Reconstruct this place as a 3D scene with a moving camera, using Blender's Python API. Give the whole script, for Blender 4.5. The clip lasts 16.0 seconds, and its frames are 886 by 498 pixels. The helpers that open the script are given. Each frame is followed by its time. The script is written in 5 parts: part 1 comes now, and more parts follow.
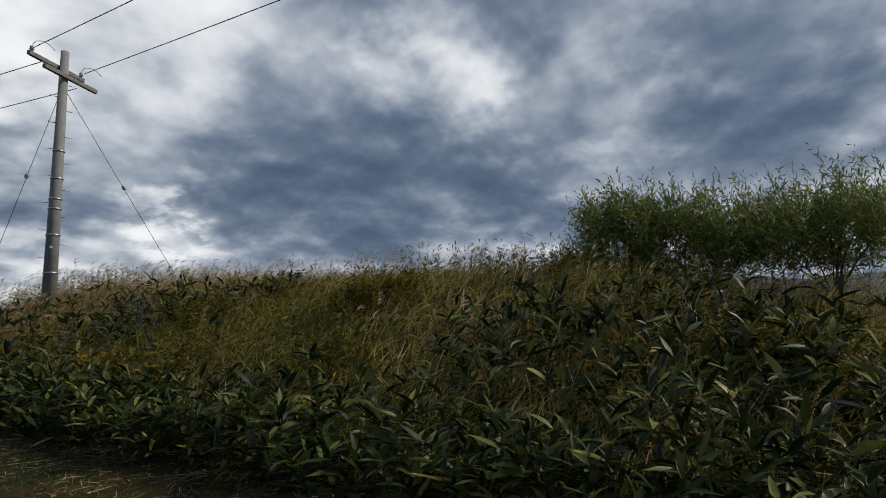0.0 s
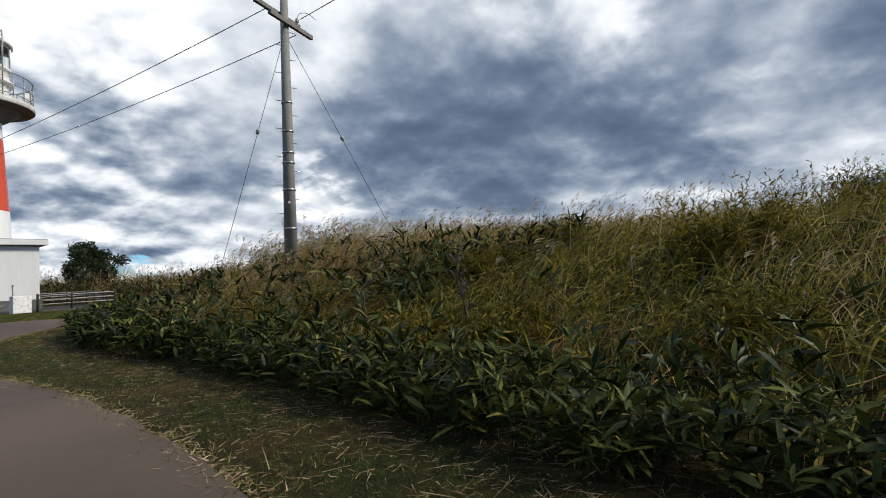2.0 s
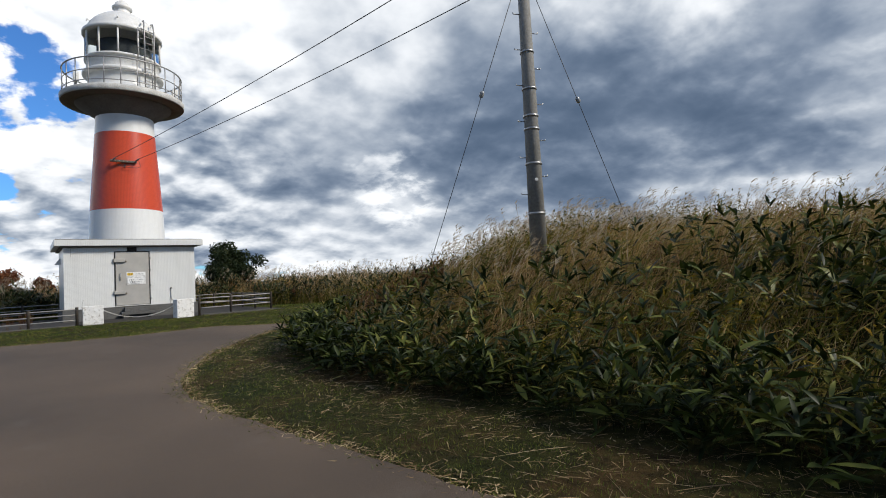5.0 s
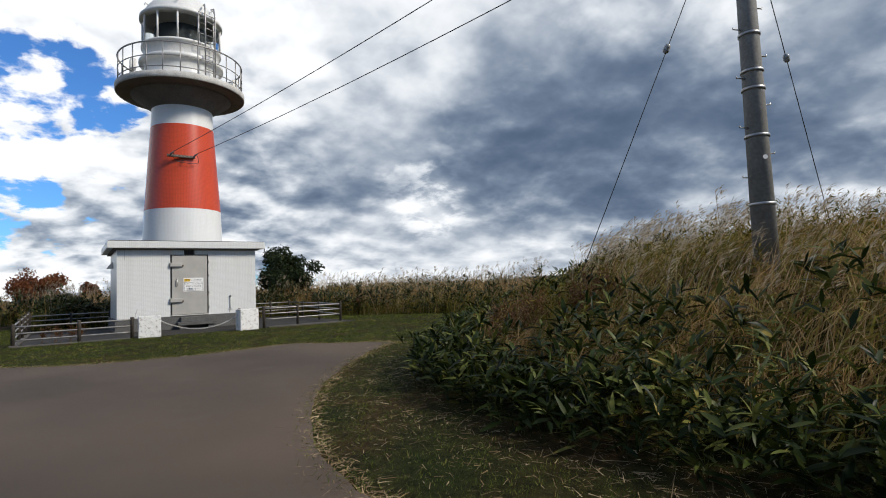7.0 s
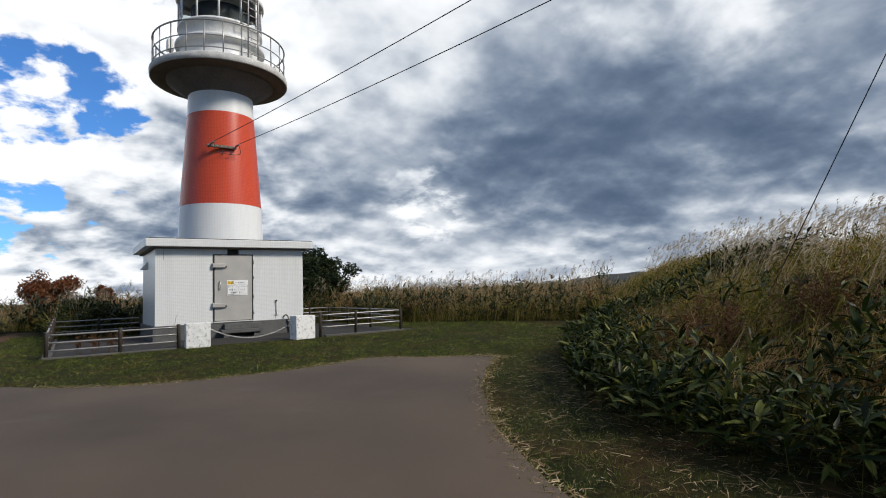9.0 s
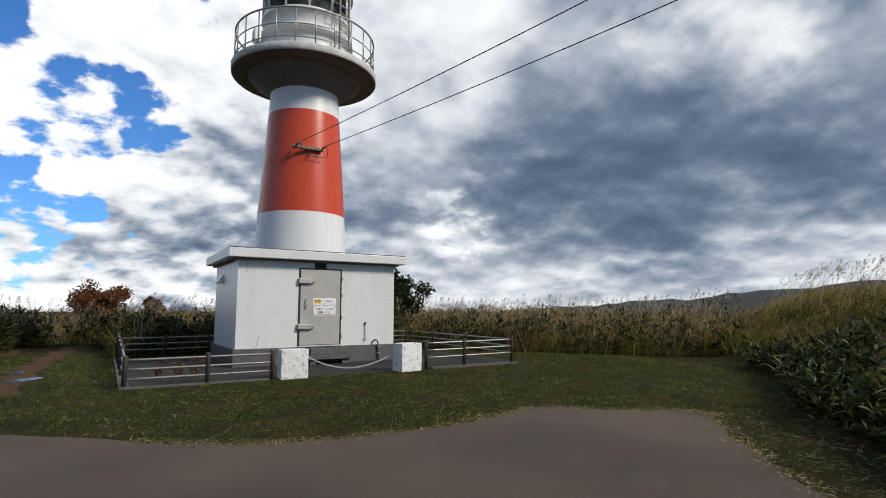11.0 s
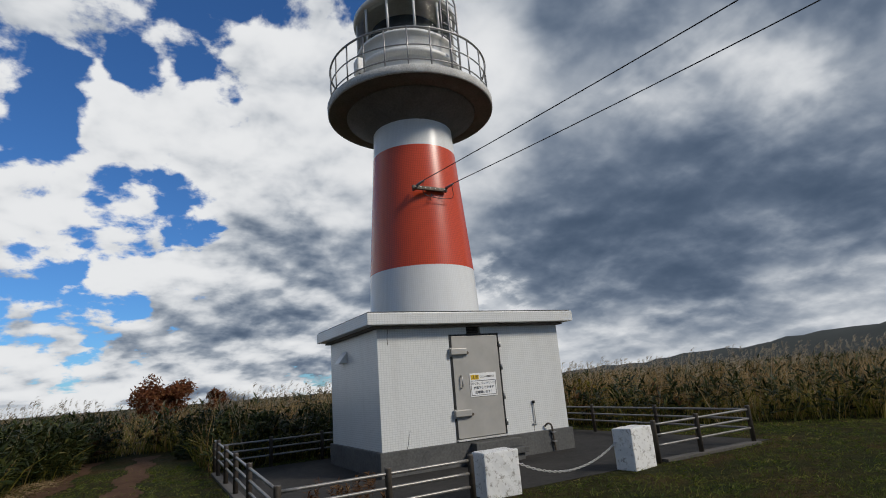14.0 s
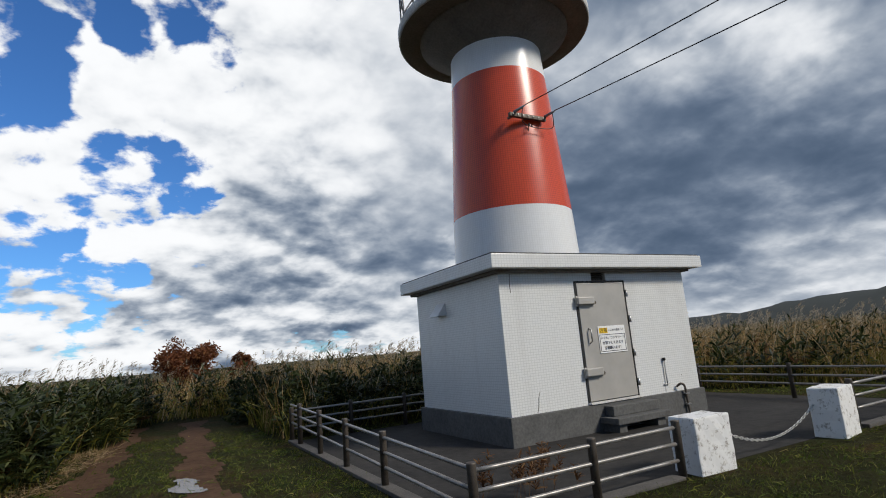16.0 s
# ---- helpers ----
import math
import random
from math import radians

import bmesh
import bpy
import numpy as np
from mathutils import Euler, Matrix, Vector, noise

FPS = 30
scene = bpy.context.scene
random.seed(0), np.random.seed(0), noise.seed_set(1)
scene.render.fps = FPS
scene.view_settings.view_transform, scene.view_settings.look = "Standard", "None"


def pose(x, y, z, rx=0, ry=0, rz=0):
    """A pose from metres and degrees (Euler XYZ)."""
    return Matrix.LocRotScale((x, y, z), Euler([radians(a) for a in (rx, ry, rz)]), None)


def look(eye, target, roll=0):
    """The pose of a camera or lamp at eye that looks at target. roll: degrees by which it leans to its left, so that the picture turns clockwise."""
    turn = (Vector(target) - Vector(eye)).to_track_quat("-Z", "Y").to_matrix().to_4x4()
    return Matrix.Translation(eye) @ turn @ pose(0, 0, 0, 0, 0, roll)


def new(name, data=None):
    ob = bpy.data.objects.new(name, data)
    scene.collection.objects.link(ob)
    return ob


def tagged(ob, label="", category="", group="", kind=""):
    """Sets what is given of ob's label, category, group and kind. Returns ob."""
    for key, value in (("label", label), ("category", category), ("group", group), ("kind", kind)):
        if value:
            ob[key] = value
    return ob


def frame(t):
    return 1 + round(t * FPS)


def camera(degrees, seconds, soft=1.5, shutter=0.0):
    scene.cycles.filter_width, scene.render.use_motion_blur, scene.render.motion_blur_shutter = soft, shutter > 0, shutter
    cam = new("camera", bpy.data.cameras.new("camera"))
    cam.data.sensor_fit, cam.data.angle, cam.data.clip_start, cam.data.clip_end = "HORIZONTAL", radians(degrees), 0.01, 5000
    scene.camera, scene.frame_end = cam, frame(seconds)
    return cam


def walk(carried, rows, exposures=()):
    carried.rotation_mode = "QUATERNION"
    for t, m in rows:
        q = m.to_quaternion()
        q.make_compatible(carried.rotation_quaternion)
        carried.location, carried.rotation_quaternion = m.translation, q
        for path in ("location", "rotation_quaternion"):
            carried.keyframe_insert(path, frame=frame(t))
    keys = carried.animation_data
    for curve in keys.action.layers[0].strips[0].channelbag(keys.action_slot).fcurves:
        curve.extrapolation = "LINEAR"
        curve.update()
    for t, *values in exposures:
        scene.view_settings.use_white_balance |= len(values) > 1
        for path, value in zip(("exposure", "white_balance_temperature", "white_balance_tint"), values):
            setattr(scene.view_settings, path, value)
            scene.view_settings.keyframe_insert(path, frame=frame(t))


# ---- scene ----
cam = camera(79, 16.0, soft=1.0)
PATH = [
    (0, (-2.323, -32.520, 0.713), (-0.594, -31.546, 0.962), -1.41),
    (0.5, (-2.357, -31.837, 0.757), (-0.700, -30.735, 0.959), -1.39),
    (1, (-2.388, -30.994, 0.804), (-0.804, -29.785, 0.965), -1.70),
    (1.5, (-2.411, -30.136, 0.790), (-0.874, -28.864, 0.926), -2.36),
    (2, (-2.500, -29.359, 0.809), (-1.048, -27.987, 0.894), -2.38),
    (2.5, (-2.651, -28.574, 0.851), (-1.250, -27.148, 0.922), -2.38),
    (3, (-2.847, -27.873, 0.896), (-1.522, -26.376, 0.952), -3.08),
    (3.5, (-3.058, -27.130, 0.923), (-1.742, -25.625, 0.973), -3.12),
    (4, (-3.087, -26.383, 0.926), (-1.778, -24.872, 0.978), -2.98),
    (4.5, (-3.102, -25.592, 0.939), (-1.815, -24.062, 1.002), -3.00),
    (5, (-3.183, -24.818, 0.962), (-1.951, -23.245, 1.054), -3.01),
    (7.5, (-3.428, -20.908, 1.104), (-2.288, -19.271, 1.240), -2.31),
    (8, (-3.689, -20.261, 1.124), (-2.548, -18.626, 1.271), -2.54),
    (8.5, (-3.851, -19.566, 1.119), (-2.701, -17.937, 1.271), -2.15),
    (9, (-4.032, -18.919, 1.119), (-2.893, -17.283, 1.271), -1.96),
    (11.5, (-5.016, -15.017, 1.337), (-3.991, -13.323, 1.622), 0.24),
    (12, (-5.276, -14.335, 1.363), (-4.277, -12.657, 1.796), -0.20),
    (12.5, (-5.401, -13.622, 1.397), (-4.419, -11.980, 1.979), -0.59),
    (13, (-5.588, -12.912, 1.482), (-4.591, -11.282, 2.074), -1.57),
    (13.5, (-5.623, -12.127, 1.490), (-4.635, -10.475, 2.034), -2.83),
    (14, (-5.717, -11.470, 1.479), (-4.783, -9.769, 1.963), -4.65),
    (14.5, (-5.912, -10.844, 1.479), (-5.000, -9.119, 1.917), -4.96),
    (15, (-6.183, -10.223, 1.458), (-5.278, -8.492, 1.886), -4.81),
    (15.5, (-6.464, -9.593, 1.408), (-5.542, -7.867, 1.820), -4.79),
    (16, (-6.774, -8.945, 1.469), (-5.833, -7.218, 1.833), -4.77),
]
walk(cam, [(t, look(eye, target, roll)) for t, eye, target, roll in PATH],
     exposures=[(0, -0.25), (0.8, 0.05), (2, 0.12), (5, 0.06), (9, 0.0), (11.5, -0.12), (12.5, -0.36), (14, -0.47), (15, -0.33), (16, -0.18)])

# ---- world, sun, exposure ----
def build_sky():
    w = bpy.data.worlds.new("sky")
    scene.world = w
    w.use_nodes = True
    nt = w.node_tree
    nt.nodes.clear()
    N = nt.nodes.new

    def math_node(op, a, b=None, c=None, clamp=False):
        n = N("ShaderNodeMath")
        n.operation, n.use_clamp = op, clamp
        for i, v in enumerate((a, b, c)):
            if v is None:
                continue
            if isinstance(v, (int, float)):
                n.inputs[i].default_value = v
            else:
                nt.links.new(v, n.inputs[i])
        return n.outputs[0]

    def ramp(v, lo, hi, a=0.0, b=1.0, kind="SMOOTHSTEP"):
        n = N("ShaderNodeMapRange")
        n.interpolation_type = kind
        nt.links.new(v, n.inputs["Value"])
        for k, val in zip(("From Min", "From Max", "To Min", "To Max"), (lo, hi, a, b)):
            n.inputs[k].default_value = val
        return n.outputs[0]

    def noise_tex(vec, scale, detail, rough, dist=0.0, off=(0, 0, 0)):
        m = N("ShaderNodeMapping")
        m.inputs["Location"].default_value = off
        nt.links.new(vec, m.inputs["Vector"])
        n = N("ShaderNodeTexNoise")
        nt.links.new(m.outputs[0], n.inputs["Vector"])
        for k, val in zip(("Scale", "Detail", "Roughness", "Distortion"), (scale, detail, rough, dist)):
            n.inputs[k].default_value = val
        return n.outputs["Fac"]

    def mix(f, a, b):
        n = N("ShaderNodeMix")
        n.data_type = "RGBA"
        for s, v in ((n.inputs[0], f), (n.inputs[6], a), (n.inputs[7], b)):
            if isinstance(v, tuple):
                s.default_value = v
            elif isinstance(v, (int, float)):
                s.default_value = v
            else:
                nt.links.new(v, s)
        return n.outputs[2]

    tc = N("ShaderNodeTexCoord")
    d = tc.outputs["Generated"]
    sep = N("ShaderNodeSeparateXYZ")
    nt.links.new(d, sep.inputs[0])
    x, y, z = sep.outputs

    def toward(az, el):
        a, e = radians(az), radians(el)
        n = N("ShaderNodeVectorMath")
        n.operation = "DOT_PRODUCT"
        n.inputs[1].default_value = (math.sin(a) * math.cos(e), math.cos(a) * math.cos(e), math.sin(e))
        nt.links.new(d, n.inputs[0])
        return n.outputs["Value"]

    def spot(az, el, wide, soft):
        return ramp(toward(az, el), math.cos(radians(wide)), math.cos(radians(soft)))

    sky = N("ShaderNodeTexSky")
    sky.sky_type, sky.sun_disc = "NISHITA", False
    sky.sun_elevation, sky.sun_rotation = radians(SUN_EL), radians(SUN_AZ)
    sky.air_density, sky.dust_density, sky.ozone_density = 1.0, 0.4, 2.0

    # cloud space: a flat layer seen from below, so that lumps shrink and flatten towards the horizon
    layer = math_node("ADD", math_node("MAXIMUM", z, 0.0), 0.36)
    cs = N("ShaderNodeCombineXYZ")
    nt.links.new(math_node("DIVIDE", x, layer), cs.inputs[0])
    nt.links.new(math_node("DIVIDE", y, layer), cs.inputs[1])
    v = cs.outputs[0]

    def nearer(f):
        n = N("ShaderNodeVectorMath")
        n.operation = "SCALE"
        n.inputs["Scale"].default_value = f
        nt.links.new(v, n.inputs[0])
        return n.outputs[0]

    o = (0.35, 1.9, 0.6)
    body = noise_tex(v, 1.9, 12, 0.56, 0.25, o)
    soft = noise_tex(v, 1.9, 4, 0.5, 0.25, o)
    above = noise_tex(nearer(0.93), 1.9, 4, 0.5, 0.25, o)
    lumps = noise_tex(v, 7.5, 9, 0.56, 0.15, (2.2, 0.4, 3.1))
    soft_lumps = noise_tex(v, 7.5, 4, 0.5, 0.15, (2.2, 0.4, 3.1))
    lumps_up = noise_tex(nearer(0.965), 7.5, 4, 0.5, 0.15, (2.2, 0.4, 3.1))
    wide = noise_tex(v, 0.7, 3, 0.5, 0.0, (5.5, 2.5, 0.3))
    # the outlines of the cloud masses are ragged
    rag = N("ShaderNodeTexNoise")
    nt.links.new(d, rag.inputs["Vector"])
    rag.inputs["Scale"].default_value, rag.inputs["Detail"].default_value = 5.0, 4.0
    off = N("ShaderNodeVectorMath")
    off.operation = "MULTIPLY_ADD"
    nt.links.new(rag.outputs["Color"], off.inputs[0])
    off.inputs[1].default_value, off.inputs[2].default_value = (0.26, 0.26, 0.20), (-0.13, -0.13, -0.10)
    bent = N("ShaderNodeVectorMath")
    nt.links.new(d, bent.inputs[0])
    nt.links.new(off.outputs[0], bent.inputs[1])
    norm = N("ShaderNodeVectorMath")
    norm.operation = "NORMALIZE"
    nt.links.new(bent.outputs[0], norm.inputs[0])
    d = norm.outputs[0]
    # a heavy bank stands to the east, broken cumulus to the north and west
    bank = ramp(toward(62, 18), 0.60, 0.93)
    cover = math_node("ADD", math_node("MULTIPLY", body, 0.48), math_node("MULTIPLY", lumps, 0.52))
    cover = math_node("ADD", cover, math_node("MULTIPLY", bank, 0.20))
    cover = math_node("ADD", cover, math_node("MULTIPLY", math_node("SUBTRACT", wide, 0.5), 0.15))
    cover = math_node("ADD", cover, ramp(z, 0.0, 0.5, 0.05, 0.01))
    relief = math_node("ADD", math_node("MULTIPLY", math_node("SUBTRACT", soft, above), 2.6), math_node("MULTIPLY", math_node("SUBTRACT", soft_lumps, lumps_up), 1.7))
    relief = math_node("ADD", relief, math_node("MULTIPLY", math_node("SUBTRACT", body, soft), 1.5))
    relief = math_node("ADD", relief, math_node("MULTIPLY", math_node("SUBTRACT", lumps, soft_lumps), 0.9))
    relief = math_node("MULTIPLY", relief, ramp(bank, 0.0, 1.0, 0.95, 0.40))
    dark = math_node("SUBTRACT", 0.13, relief)
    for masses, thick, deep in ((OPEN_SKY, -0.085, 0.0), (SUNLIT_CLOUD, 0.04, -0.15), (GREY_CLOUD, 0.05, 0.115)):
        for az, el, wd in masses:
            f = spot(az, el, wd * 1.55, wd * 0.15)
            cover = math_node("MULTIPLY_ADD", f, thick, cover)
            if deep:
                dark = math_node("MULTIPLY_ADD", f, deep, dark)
    alpha = ramp(cover, 0.455, 0.515)
    dark = math_node("ADD", dark, ramp(cover, 0.48, 0.80, 0.0, 0.42, "LINEAR"))
    # unseen clouds overhead, south and west darkened to cut the sky's fill light
    dark = math_node("ADD", dark, ramp(z, 0.66, 0.9, 0.0, 0.40))
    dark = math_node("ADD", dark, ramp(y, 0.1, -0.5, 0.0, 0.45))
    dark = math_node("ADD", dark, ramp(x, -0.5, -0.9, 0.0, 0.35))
    dark = math_node("SUBTRACT", dark, ramp(z, 0.02, 0.11, 0.12, 0.0))
    torn = math_node("MULTIPLY", spot(33, 9.5, 6, 1.5), ramp(lumps, 0.42, 0.58))
    dark = math_node("MULTIPLY_ADD", torn, -0.28, dark)
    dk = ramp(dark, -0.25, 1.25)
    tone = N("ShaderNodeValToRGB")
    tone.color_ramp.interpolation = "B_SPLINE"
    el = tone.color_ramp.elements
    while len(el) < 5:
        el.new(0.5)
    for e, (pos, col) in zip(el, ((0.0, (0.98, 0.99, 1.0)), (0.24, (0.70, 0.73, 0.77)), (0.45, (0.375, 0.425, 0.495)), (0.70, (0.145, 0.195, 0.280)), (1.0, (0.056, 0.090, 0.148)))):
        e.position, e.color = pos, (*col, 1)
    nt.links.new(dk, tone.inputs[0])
    lit = N("ShaderNodeVectorMath")
    lit.operation = "SCALE"
    lit.inputs["Scale"].default_value = 11.8
    nt.links.new(tone.outputs[0], lit.inputs[0])
    shade = lit.outputs[0]
    sk = N("ShaderNodeVectorMath")
    sk.operation = "MULTIPLY"
    sk.inputs[1].default_value = (SKY_GAIN * 0.50, SKY_GAIN * 0.95, SKY_GAIN * 1.5)
    nt.links.new(sky.outputs[0], sk.inputs[0])
    out = mix(alpha, sk.outputs[0], shade)
    bg = N("ShaderNodeBackground")
    bg.inputs["Strength"].default_value = 0.1
    nt.links.new(out, bg.inputs["Color"])
    o = N("ShaderNodeOutputWorld")
    nt.links.new(bg.outputs[0], o.inputs[0])


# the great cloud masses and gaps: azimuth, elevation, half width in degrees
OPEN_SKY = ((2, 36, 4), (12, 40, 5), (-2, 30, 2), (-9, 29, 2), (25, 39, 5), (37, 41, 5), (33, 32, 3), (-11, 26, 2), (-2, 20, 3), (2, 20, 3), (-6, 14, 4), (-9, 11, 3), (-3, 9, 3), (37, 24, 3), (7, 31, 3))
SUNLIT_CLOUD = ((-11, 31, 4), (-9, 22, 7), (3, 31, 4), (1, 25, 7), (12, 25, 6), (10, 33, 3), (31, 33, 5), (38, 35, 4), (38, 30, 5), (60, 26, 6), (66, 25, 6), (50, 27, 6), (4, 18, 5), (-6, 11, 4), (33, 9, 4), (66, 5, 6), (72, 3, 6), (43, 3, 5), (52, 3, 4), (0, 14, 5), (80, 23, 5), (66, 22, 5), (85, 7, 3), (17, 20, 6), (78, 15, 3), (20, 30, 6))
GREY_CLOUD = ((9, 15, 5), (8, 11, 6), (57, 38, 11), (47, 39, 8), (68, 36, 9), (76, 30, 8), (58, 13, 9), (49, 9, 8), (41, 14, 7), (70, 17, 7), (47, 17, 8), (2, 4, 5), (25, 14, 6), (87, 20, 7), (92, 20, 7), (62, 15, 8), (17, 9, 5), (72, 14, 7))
SUN_EL, SUN_AZ, SKY_GAIN = 38.0, 144.0, 1.0
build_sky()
sun_data = bpy.data.lights.new("sun", "SUN")
sun_data.energy, sun_data.angle, sun_data.color = 3.6, radians(12), (1.0, 0.92, 0.80)
sun = new("sun", sun_data)
sun_dir = Vector((math.sin(radians(SUN_AZ)) * math.cos(radians(SUN_EL)), math.cos(radians(SUN_AZ)) * math.cos(radians(SUN_EL)), math.sin(radians(SUN_EL))))
sun.matrix_world = look(sun_dir * 80, (0, 0, 0))


# ---- materials ----
def material(name, base, rough=0.6, metal=0.0, spec=0.5):
    m = bpy.data.materials.new(name)
    m.use_nodes = True
    b = m.node_tree.nodes["Principled BSDF"]
    b.inputs["Base Color"].default_value = (*base, 1)
    b.inputs["Roughness"].default_value = rough
    b.inputs["Metallic"].default_value = metal
    b.inputs["Specular IOR Level"].default_value = spec
    return m


def node(m, kind, **values):
    n = m.node_tree.nodes.new(kind)
    for k, v in values.items():
        n.inputs[k.replace("_", " ")].default_value = v
    return n


def coords(m, kind="Object"):
    return m.node_tree.nodes.new("ShaderNodeTexCoord").outputs[kind]


def ramp_of(m, src, stops):
    r = m.node_tree.nodes.new("ShaderNodeValToRGB")
    e = r.color_ramp.elements
    while len(e) < len(stops):
        e.new(0.5)
    for el, (p, c) in zip(e, stops):
        el.position, el.color = p, (*c, 1)
    m.node_tree.links.new(src, r.inputs[0])
    return r.outputs[0]


def noise_of(m, scale, detail=5, rough=0.55, src=None):
    n = node(m, "ShaderNodeTexNoise", Scale=scale, Detail=detail, Roughness=rough)
    m.node_tree.links.new(src if src is not None else coords(m), n.inputs["Vector"])
    return n.outputs["Fac"]


def blend(m, f, a, b, how="MIX"):
    n = m.node_tree.nodes.new("ShaderNodeMix")
    n.data_type, n.blend_type = "RGBA", how
    for s, v in ((n.inputs[0], f), (n.inputs[6], a), (n.inputs[7], b)):
        if isinstance(v, (int, float)):
            s.default_value = v
        elif isinstance(v, tuple):
            s.default_value = (*v, 1)
        else:
            m.node_tree.links.new(v, s)
    return n.outputs[2]


def bump(m, height, strength=0.3, distance=0.01):
    n = node(m, "ShaderNodeBump", Strength=strength, Distance=distance)
    m.node_tree.links.new(height, n.inputs["Height"])
    m.node_tree.links.new(n.outputs[0], m.node_tree.nodes["Principled BSDF"].inputs["Normal"])


def base_of(m, col):
    m.node_tree.links.new(col, m.node_tree.nodes["Principled BSDF"].inputs["Base Color"])


def speckled(name, a, b, scale, rough=0.7, metal=0.0, bump_scale=None, bump_strength=0.3, fine=8.0, spec=0.5):
    m = material(name, a, rough, metal, spec)
    f1, f2 = noise_of(m, scale), noise_of(m, scale * fine)
    c = ramp_of(m, f1, ((0.3, a), (0.72, b)))
    c = blend(m, 0.35, c, ramp_of(m, f2, ((0.3, tuple(v * 0.7 for v in a)), (0.7, tuple(min(1, v * 1.25) for v in b)))))
    base_of(m, c)
    if bump_scale:
        bump(m, noise_of(m, bump_scale), bump_strength)
    return m


def tiled(name, base, grime, tile_w, tile_h, round_wall=False, rough=0.35, mortar=0.89):
    """Small glazed wall tiles in rows, with rain streaks."""
    m = material(name, base, rough)
    nt = m.node_tree
    sep = nt.nodes.new("ShaderNodeSeparateXYZ")
    nt.links.new(coords(m), sep.inputs[0])
    comb = nt.nodes.new("ShaderNodeCombineXYZ")
    if round_wall:
        at = nt.nodes.new("ShaderNodeMath")
        at.operation = "ARCTAN2"
        nt.links.new(sep.outputs[1], at.inputs[0])
        nt.links.new(sep.outputs[0], at.inputs[1])
        nt.links.new(at.outputs[0], comb.inputs[0])
    else:
        ad = nt.nodes.new("ShaderNodeMath")
        nt.links.new(sep.outputs[0], ad.inputs[0])
        nt.links.new(sep.outputs[1], ad.inputs[1])
        nt.links.new(ad.outputs[0], comb.inputs[0])
    nt.links.new(sep.outputs[2], comb.inputs[1])
    br = node(m, "ShaderNodeTexBrick", Scale=1.0, Mortar_Size=0.005, Mortar_Smooth=0.3)
    br.inputs["Brick Width"].default_value, br.inputs["Row Height"].default_value = tile_w, tile_h
    br.inputs["Color1"].default_value = (*base, 1)
    br.inputs["Color2"].default_value = (*(v * 0.965 for v in base), 1)
    br.inputs["Mortar"].default_value = (*(v * mortar for v in base), 1)
    br.offset = 0.0
    nt.links.new(comb.outputs[0], br.inputs["Vector"])
    mp = node(m, "ShaderNodeMapping", Scale=(3.0, 3.0, 0.35))
    nt.links.new(coords(m), mp.inputs[0])
    streak = ramp_of(m, noise_of(m, 1.6, 6, 0.6, mp.outputs[0]), ((0.48, (0, 0, 0)), (0.8, (1, 1, 1))))
    c = blend(m, streak, br.outputs["Color"], blend(m, 0.22, br.outputs["Color"], grime))
    base_of(m, c)
    bump(m, br.outputs["Fac"], -0.45, 0.003)
    return m


def leafy(name, stops, rough=0.45, trans=0.35, patch=0.6, spec=0.16):
    """Thin leaves: colour varies from leaf to leaf and in patches over the ground."""
    m = material(name, stops[0][1], rough, 0.0, spec)
    nt = m.node_tree
    g = nt.nodes.new("ShaderNodeNewGeometry")
    add = nt.nodes.new("ShaderNodeMath")
    add.operation = "MULTIPLY_ADD"
    clump = nt.nodes.new("ShaderNodeMath")
    clump.operation = "MULTIPLY_ADD"
    nt.links.new(noise_of(m, 3.6, 3, 0.6, g.outputs["Position"]), clump.inputs[0])
    clump.inputs[1].default_value = 1.1
    half = nt.nodes.new("ShaderNodeMath")
    half.operation = "MULTIPLY_ADD"
    nt.links.new(noise_of(m, 0.7, 3, 0.5, g.outputs["Position"]), half.inputs[0])
    half.inputs[1].default_value, half.inputs[2].default_value = 0.8, -0.45
    nt.links.new(half.outputs[0], clump.inputs[2])
    nt.links.new(clump.outputs[0], add.inputs[0])
    add.inputs[1].default_value = patch * 1.6
    sub = nt.nodes.new("ShaderNodeMath")
    sub.operation = "MULTIPLY_ADD"
    nt.links.new(g.outputs["Random Per Island"], sub.inputs[0])
    sub.inputs[1].default_value, sub.inputs[2].default_value = 1.0 - patch * 0.5, -patch * 0.55
    nt.links.new(sub.outputs[0], add.inputs[2])
    c = ramp_of(m, add.outputs[0], stops)
    base_of(m, c)
    b = nt.nodes["Principled BSDF"]
    tr = nt.nodes.new("ShaderNodeBsdfTranslucent")
    nt.links.new(c, tr.inputs[0])
    mx = nt.nodes.new("ShaderNodeMixShader")
    mx.inputs[0].default_value = trans
    nt.links.new(b.outputs[0], mx.inputs[1])
    nt.links.new(tr.outputs[0], mx.inputs[2])
    nt.links.new(mx.outputs[0], nt.nodes["Material Output"].inputs[0])
    return m


TILE_WHITE = tiled("white_mosaic_tile", (0.72, 0.73, 0.71), (0.40, 0.38, 0.35), 0.052, 0.040, mortar=0.80)
TOWER_WHITE = tiled("white_tower_tile", (0.78, 0.79, 0.78), (0.45, 0.43, 0.40), 0.036, 0.047, True, 0.28, 0.9)
TOWER_RED = tiled("red_tower_tile", (0.62, 0.075, 0.025), (0.40, 0.035, 0.015), 0.04, 0.047, True, 0.27, 0.7)
CONCRETE = speckled("plinth_concrete", (0.060, 0.060, 0.058), (0.115, 0.115, 0.11), 3.0, 0.85, 0, 60, 0.3)
